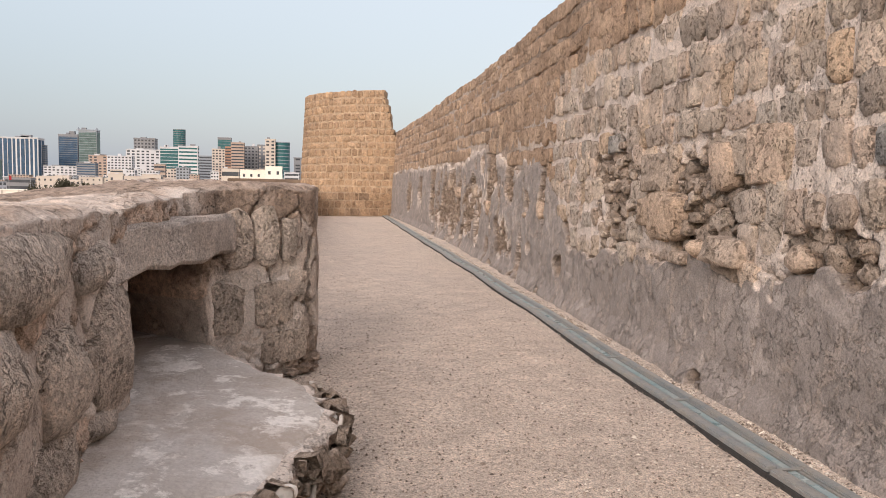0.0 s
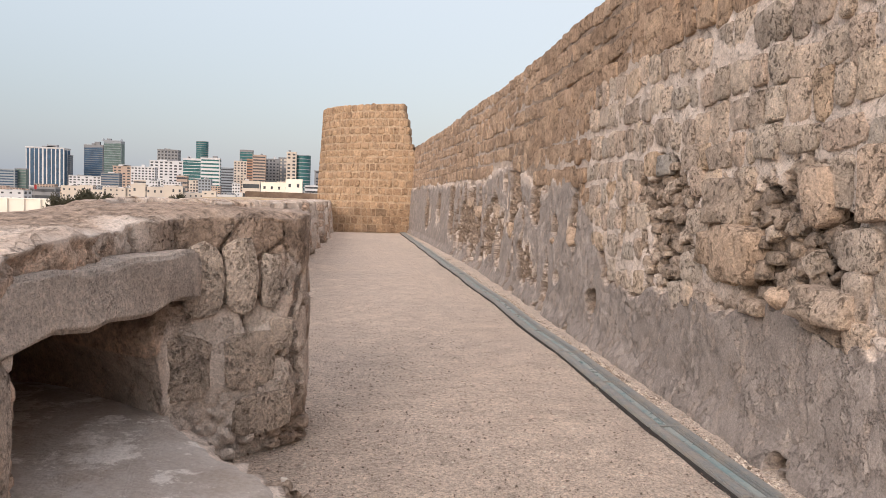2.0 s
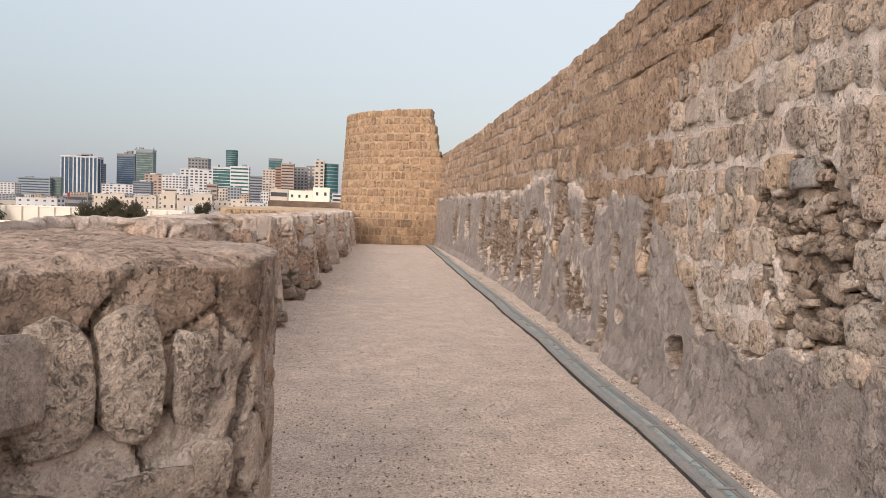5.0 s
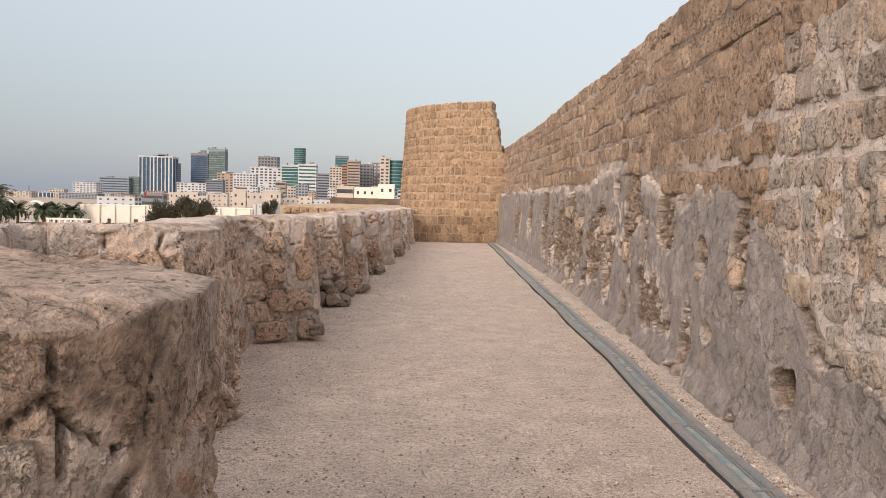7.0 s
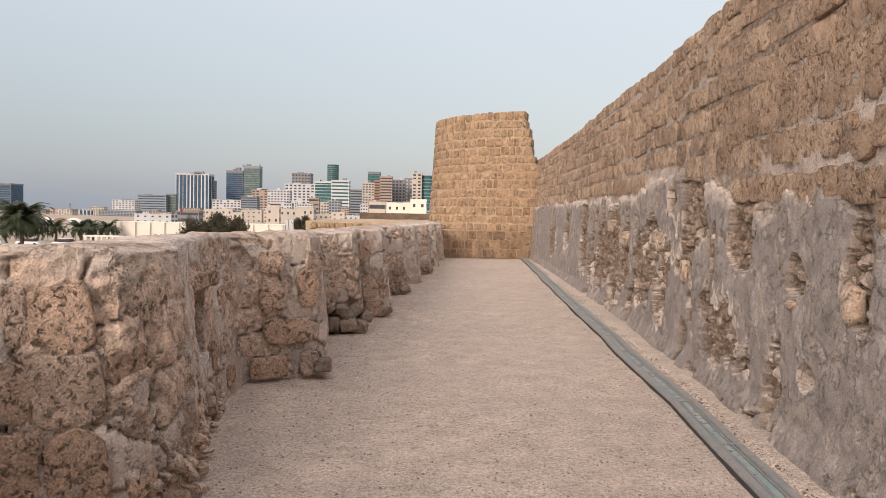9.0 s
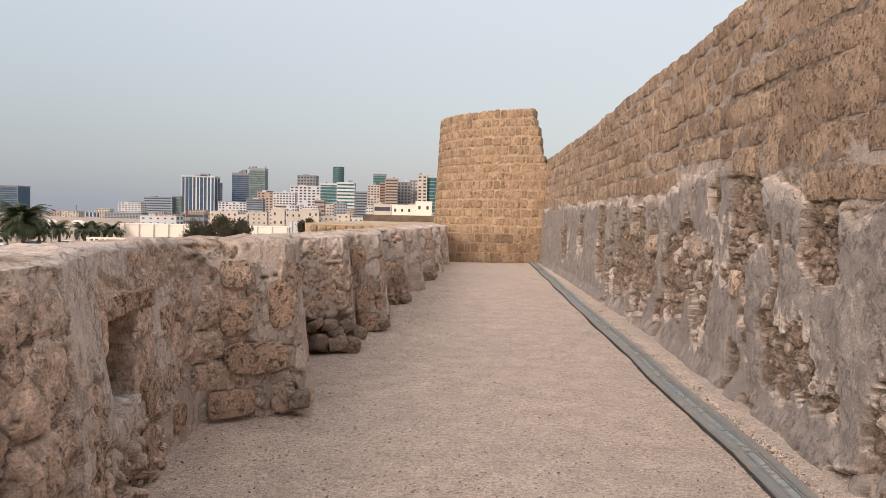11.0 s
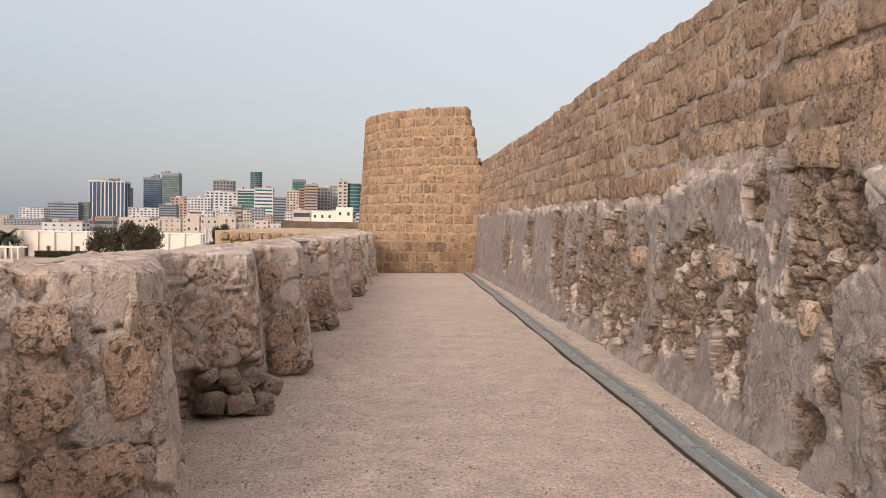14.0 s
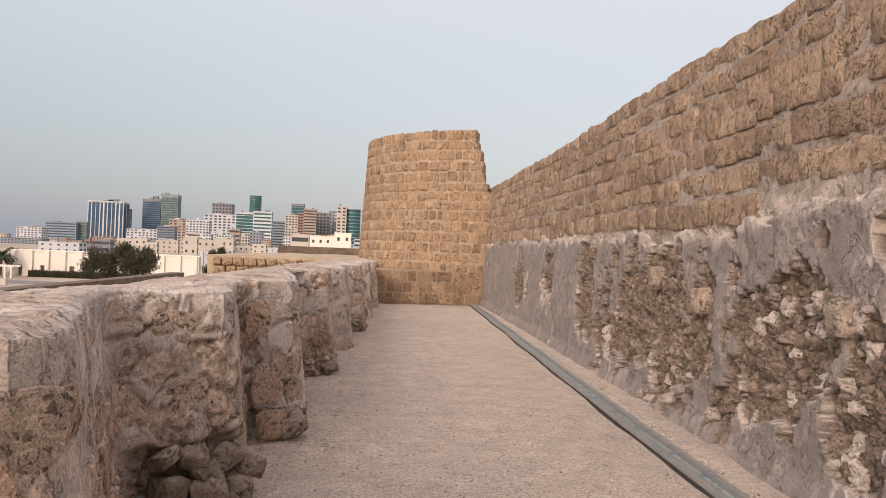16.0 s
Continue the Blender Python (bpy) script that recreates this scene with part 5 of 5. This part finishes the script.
        bear += w * rng.uniform(0.7, 1.1)
    bear = -0.36
    while bear < -0.13:
        w = rng.uniform(0.012, 0.030)
        paint, word = rng.choice(paints[1:2] + paints[1:2] + paints[:2])
        b("low " + word + " house with small windows", bear, bear + w, rng.uniform(-0.001, 0.0105 if -0.29 < bear < -0.2 else 0.005), rng.uniform(430, 540), paint, M_GLASS_DARK, rng.randint(2, 3), max(2, int(w * 160)), "grid", rng.uniform(0.4, 0.7), rng.randint(1, 3))
        bear += w * rng.uniform(0.8, 1.05)
    # mast and crowns
    mast = empty("radio_mast", O[0] - 0.5466 * 850, O[1] + 850, -5)
    box_part("pole", [(-0.5, 0.5, -0.5, 0.5, 0, 13.5)], M_STONE_GREY, mast)
    tagged(mast, "thin grey mast above the houses", "mast")
    flag = empty("flag_pole", O[0] - 0.394 * 415, O[1] + 415, -5)
    box_part("pole", [(-0.12, 0.12, -0.12, 0.12, 0, 8.0)], M_STONE_GREY, flag)
    box_part("flag", [(0.12, 1.3, -0.03, 0.03, 5.6, 7.9)], plain("red_cloth", (0.30, 0.03, 0.035), 0.8), flag, "hanging red cloth flag")
    tagged(flag, "red flag hanging from a thin pole", "flag")
    for bx, e in ((-0.3069, 0.0645), (-0.2850, 0.0650)):
        spire = empty("roof_crown", O[0] + bx * 1600, O[1] + 1605, O[2] + 0.0625 * 1600 + 1.8)
        bm = bmesh.new()
        bmesh.ops.create_cone(bm, cap_ends=True, segments=4, radius1=5, radius2=0.4, depth=(e - 0.0625) * 1600 + 3, matrix=Matrix.Translation((0, 0, 1.5)))
        part("crown", bm, M_BLUE_GREY, spire)
        tagged(spire, "pointed grey corner of a tower's crown", "roof crown")


skyline()


def white_hall():
    """The long cream compound wall with pilasters and doorways."""
    x0, x1, y, z0, h = -64.3, -33.0, 140.0, -5.0, 4.25
    base = empty("compound_building", (x0 + x1) / 2, y, z0)
    hw = (x1 - x0) / 2
    gaps = [(-hw + 1.2, -hw + 1.9), (-hw + 3.0, -hw + 3.7), (-hw + 4.9, -hw + 5.6), (-hw + 9.7, -hw + 10.5), (-hw + 11.6, -hw + 12.4)]
    last = -hw
    boxes = []
    for a, c in gaps:
        boxes.append((last, a, 0, 8, 0, h))
        boxes.append((a, c, 0.5, 8, 0, h))
        boxes.append((a, c, 0, 8, 1.9, h))
        last = c
    boxes.append((last, hw, 0, 8, 0, h))
    for one in boxes:
        box_part("wall", [one], M_WHITE_PAINT, base)
    for a, c in gaps:
        box_part("door", [(a + 0.05, c - 0.05, 0.35, 0.45, 0, 1.8)], M_OLD_WALL, base, "dark doorway")
    for k in range(12):
        px = -hw + 0.6 + k * (2 * hw - 1.2) / 11
        box_part("pilaster", [(px - 0.3, px + 0.3, -0.35, 0.02, 0, h + 0.12)], M_WHITE_PAINT, base)
    box_part("coping", [(-hw - 0.1, hw + 0.1, -0.1, 8, h + 0.004, h + 0.16)], M_WHITE_PAINT, base)
    box_part("end_wing", [(hw, hw + 3.2, 0.4, 9, 0, h + 1.1)], M_WHITE_SHADE, base, "taller white end wing in a shaded tone")
    for k in range(3):
        box_part("pilaster", [(hw + 0.3 + k * 1.1, hw + 0.55 + k * 1.1, 0.1, 0.42, 0, h + 1.1)], M_WHITE_SHADE, base)
    tagged(base, "long low cream-white compound building with pilasters and dark doorways", "building")


white_hall()


def pergola():
    base = empty("pergola", -62.6, 131, -5)
    for k in range(7):
        box_part("post", [(-3 + k * 0.95, -2.75 + k * 0.95, 0, 0.25, 0, 1.75)], M_WHITE_PAINT, base)
    for yy in (0.0, 2.0):
        box_part("beam", [(-3.3, 3.3, yy, yy + 0.25, 1.75, 2.0)], M_WHITE_PAINT, base)
    tagged(base, "white open pergola on square posts beside the palms", "pergola")
    bm = box_bm(-56.2, -51.0, 112, 112.6, -5, -4.1, 0.03)
    tagged(part("garden_wall", bm, M_BEIGE), "low beige garden wall on sandy ground", "garden wall")


pergola()


def terrace_walls():
    # the outer ditch wall
    base = new("ditch_wall", array_mesh("ditch_wall", *joined_boxes([(-17.6, -16.6, 22, 71, -5.2, -0.84)]), M_OLD_WALL, None, False))
    tagged(base, "dark weathered stone wall along the fort ditch", "stone wall", "", "structure")
    cap = new("ditch_wall_ledge", array_mesh("ditch_wall_ledge", *joined_boxes([(-19.5, -17.64, 22, 44, -5.2, -0.80)]), M_DESERT, None, False))
    tagged(cap, "sandy ledge behind the ditch wall", "ledge", "", "structure")
    # the lower bastion beside the tower
    bm = box_bm(-5.7, 2.4, 33.6, 60, -5.2, 1.2)
    bmesh.ops.subdivide_edges(bm, edges=bm.edges[:], cuts=12, use_grid_fill=True)
    for v in bm.verts:
        v.co += 0.12 * Vector((noise.noise(v.co * 0.9), noise.noise(v.co * 0.9 + Vector((9, 0, 0))), 0.6 * noise.noise(v.co * 0.6)))
    bast = tagged(part("wall_bastion", bm, M_TOWER_CORE2), "lower sandy bastion of tan stone beside the tower", "bastion", "", "structure")
    rng = random.Random(41)
    job = Masonry(bast, M_BASTION)
    for row in range(6):
        x = -5.6 + rng.random() * 0.2
        while x < 0.4:
            w = rng.uniform(0.25, 0.5)
            job.add("block", rng.randrange(18), face_pose((x + w / 2, 33.56, 1.0 - row * 0.28), (0, -1, 0), w - 0.03, 0.25, 0.1, rng.uniform(-3, 3)), True)
            x += w
    low = box_bm(-6.6, -1.2, 54, 54.6, 1.0, 1.62, 0.05)
    tagged(part("low_wall", low, M_OLD_WALL), "low dark stone wall on the bastion", "stone wall", "", "structure")
    # the rampart's body under the walk
    body = box_bm(-2.1, 4.1, -9, 34, -5.2, -0.12)
    tagged(part("rampart_body", body, M_DESERT), "solid earth and stone body of the rampart", "rampart", "", "structure")


M_TOWER_CORE2 = plain("bastion_render", (0.46, 0.36, 0.25), 0.95, 0, 0.25, 1.5, 0.03)
terrace_walls()

# ---- plants ----


def leaf_material(name, a, c):
    n = Nodes(name, 0.7)
    return n.done(n.ramp(n.noise(1.3, 3), ((0.3, a), (0.7, c))))


M_PALM = leaf_material("palm_leaf", (0.035, 0.05, 0.028), (0.085, 0.10, 0.055))
M_BUSH = leaf_material("dry_bush_leaf", (0.045, 0.043, 0.026), (0.095, 0.085, 0.055))
M_BARK = plain("rough_bark", (0.13, 0.095, 0.07), 0.95, 0, 0.3, 3, 0.03)


def palm(seed, height, radius, fronds=46, leaflets=20):
    """A date palm: ringed tapering trunk, drooping feathered fronds."""
    rng = random.Random(seed)
    base = empty("date_palm", 0, 0)
    prof, seg = 11, 9
    V, F = [], []
    for k in range(prof):
        t = k / (prof - 1)
        r = (0.26 - 0.07 * t) * (1.1 if k % 2 else 0.95)
        for j in range(seg):
            V.append((r * math.cos(j * 2 * math.pi / seg) + 0.12 * math.sin(t * 2), r * math.sin(j * 2 * math.pi / seg), t * height))
    for k in range(prof - 1):
        for j in range(seg):
            F.append([k * seg + j, k * seg + (j + 1) % seg, (k + 1) * seg + (j + 1) % seg, (k + 1) * seg + j])
    tr = new("trunk", array_mesh("trunk", V, F, M_BARK))
    tr.parent = base
    V, F = [], []
    for f in range(fronds):
        az = f * 2.399 + rng.uniform(-0.2, 0.2)
        lift = rng.uniform(-0.55, 1.25)
        L = radius * rng.uniform(0.85, 1.15)
        c, s = math.cos(az), math.sin(az)
        p = [0.12, height]
        step = L / leaflets
        for k in range(leaflets):
            t = k / leaflets
            el = lift - 1.5 * t * t - 0.25 * t
            q = [p[0] + step * math.cos(el), p[1] + step * math.sin(el)]
            ww = 0.22 * L * math.sin(math.pi * min(1, 0.16 + 0.84 * t)) + 0.05
            for side in (-1, 1):
                tip_r, tip_z = q[0] + 0.12 * L, q[1] - 0.35 * ww
                i = len(V)
                V += [(p[0] * c, p[0] * s, p[1]), (q[0] * c, q[0] * s, q[1]), (tip_r * c - side * ww * s, tip_r * s + side * ww * c, tip_z + rng.uniform(-0.05, 0.05))]
                F.append([i, i + 1, i + 2])
            p = q
    cr = new("crown", array_mesh("crown", V, F, M_PALM, None, False))
    cr.parent = base
    return tagged(base, "date palm with a dark green drooping crown", "palm tree", "date palms")


def bush(seed, w, h, name, label, leaves=2600):
    rng = random.Random(seed)
    base = empty(name, 0, 0)
    lobes = [(rng.uniform(-0.36, 0.36) * w, rng.uniform(-0.25, 0.25) * w, rng.uniform(0.35, 0.86) * h, rng.uniform(0.14, 0.24) * w) for k in range(13)]
    V, F = [], []
    for k in range(leaves // 2):
        # a feathery spray: thin leaves along an upward twig
        lx, ly, lz, lr = rng.choice(lobes)
        tip = Vector((lx, ly, lz)) + Vector((rng.gauss(0, 1), rng.gauss(0, 1), rng.gauss(0.25, 1))).normalized() * lr * rng.uniform(0.3, 1.3)
        way = Vector((0.5 * lx / w + rng.gauss(0, 0.45), rng.gauss(0, 0.45), 1.0)).normalized()
        for j in range(5):
            c = tip + way * (0.11 * j)
            a = (way + 0.8 * Vector((rng.gauss(0, 1), rng.gauss(0, 1), rng.gauss(0, 0.6)))).normalized() * rng.uniform(0.22, 0.42)
            b2 = a.orthogonal().normalized() * 0.055
            i = len(V)
            V += [tuple(c - b2), tuple(c + b2), tuple(c + a)]
            F.append([i, i + 1, i + 2])
    cr = new("crown", array_mesh("crown", V, F, M_BUSH, None, False))
    cr.parent = base
    for lx, ly, lz, lr in lobes[:7]:
        bm = bmesh.new()
        d = Vector((lx, ly, lz))
        bmesh.ops.create_cone(bm, segments=5, radius1=0.09, radius2=0.03, depth=d.length, matrix=Matrix.Translation(d / 2) @ d.to_track_quat("Z", "Y").to_matrix().to_4x4())
        part("stem", bm, M_BARK, base)
    return tagged(base, label, "bush" if name == "bush" else "tree", "shrubs by the compound")


def plants():
    big = palm(3, 5.4, 3.4, 95, 26)
    big.location = (-51.6, 90, -5)
    small = palm(8, 3.2, 2.3)
    spots = ((-73.5, 136, 1.0), (-70.5, 139, 1.1), (-67.8, 134, 0.95), (-65.0, 138, 1.05), (-76.5, 133, 1.0), (-79.5, 137, 1.1), (-71.8, 146, 1.15), (-66.5, 147, 1.1))
    small.matrix_basis = pose(spots[0][0], spots[0][1], -5)
    rng = random.Random(2)
    for x, y, s in spots[1:]:
        copy_thing(small, pose(x, y, -5, 0, 0, rng.uniform(0, 360)))
    b1 = bush(5, 4.8, 4.9, "bush", "dry olive-green bush before the cream compound wall", 3000)
    b1.location = (-41.6, 120, -5)
    b2 = bush(9, 6.6, 6.0, "bush", "wide dark olive bush before the cream compound wall", 5600)
    b2.location = (-36.6, 121, -5)
    b3 = bush(13, 2.6, 6.3, "small_tree", "slim dark green tree at the end of the compound", 1800)
    b3.location = (-24.4, 115, -5)


plants()


# ---- small things on the plain ----
M_ASPHALT = plain("pale_dusty_asphalt", (0.20, 0.19, 0.18), 0.9, 0, 0.2, 0.4, 0.01)
M_CAR = plain("white_car_paint", (0.72, 0.72, 0.72), 0.35, 0, 0.03, 1.0)
M_TYRE = plain("tyre_rubber", (0.03, 0.03, 0.03), 0.85)


def road():
    ob = new("road", array_mesh("road", [(-140, 117, -4.99), (-44, 117, -4.99), (-44, 125, -4.99), (-140, 125, -4.99)], [[0, 1, 2, 3]], M_ASPHALT, None, False))
    tagged(ob, "dusty grey asphalt road beyond the ditch", "road", "", "structure")


def car():
    base = empty("parked_car", 0, 0)
    bm = box_bm(-2.1, 2.1, -0.85, 0.85, 0.32, 0.86, 0.14)
    part("body", bm, M_CAR, base)
    bm = box_bm(-1.2, 1.3, -0.75, 0.75, 0.84, 1.42, 0.2)
    part("cabin", bm, M_GLASS_DARK, base, "dark glazed cabin")
    bm = box_bm(-0.85, 0.95, -0.68, 0.68, 1.38, 1.46, 0.03)
    part("roof", bm, M_CAR, base)
    for x in (-1.3, 1.3):
        for y in (-0.82, 0.82):
            bm = bmesh.new()
            bmesh.ops.create_cone(bm, cap_ends=True, segments=16, radius1=0.32, radius2=0.32, depth=0.2, matrix=pose(x, y, 0.32, 90))
            part("wheel", bm, M_TYRE, base)
    return tagged(base, "white car parked on the sandy ground by the palms", "car", "parked cars")


def canopy():
    """White tensile roof on slim masts."""
    base = empty("tensile_canopy", -86, 150, -5)
    V, F = [], []
    n, m = 25, 9
    for i in range(n):
        u = i / (n - 1)
        for j in range(m):
            v = j / (m - 1)
            V.append(((u - 0.5) * 17, v * 5, 3.2 + 1.5 * abs(math.sin(u * 3 * math.pi)) - 1.0 * v * (1 - v)))
    F = grid_faces(n, m)
    ob = new("membrane", array_mesh("membrane", V, F, M_WHITE_PAINT))
    ob.parent = base
    for k in range(4):
        box_part("mast", [(-8.5 + k * 5.66, -8.3 + k * 5.66, 0, 0.2, 0, 4.0)], M_STONE_GREY, base)
    tagged(base, "white wavy tensile canopy on slim masts", "canopy")


def hedge():
    rng = random.Random(77)
    V, F = [], []
    for k in range(9000):
        c = Vector((rng.uniform(-60, -44), 137.5 + rng.uniform(-0.5, 0.5), -5 + rng.random() ** 0.8 * (1.0 + 0.35 * noise.noise(Vector((rng.uniform(-60, -44), 0, 0))))))
        a = Vector((rng.gauss(0, 1), rng.gauss(0, 1), rng.gauss(0, 1))).normalized() * 0.25
        b2 = a.orthogonal().normalized() * 0.1
        i = len(V)
        V += [tuple(c - b2), tuple(c + b2), tuple(c + a)]
        F.append([i, i + 1, i + 2])
    tagged(new("hedge", array_mesh("hedge", V, F, M_BUSH, None, False)), "low dark green hedge along the compound building", "hedge", "", "stuff")


road()
first_car = car()
first_car.location = (-73.4, 128, -5)
copy_thing(first_car, pose(-67.5, 128.4, -5))
copy_thing(first_car, pose(-80.2, 128.2, -5, 0, 0, 180))
canopy()
hedge()

# ---- masonry, stone by stone ----
lay_wall()
lay_rubble()
lay_tower()
end_wall()
lay_parapet()
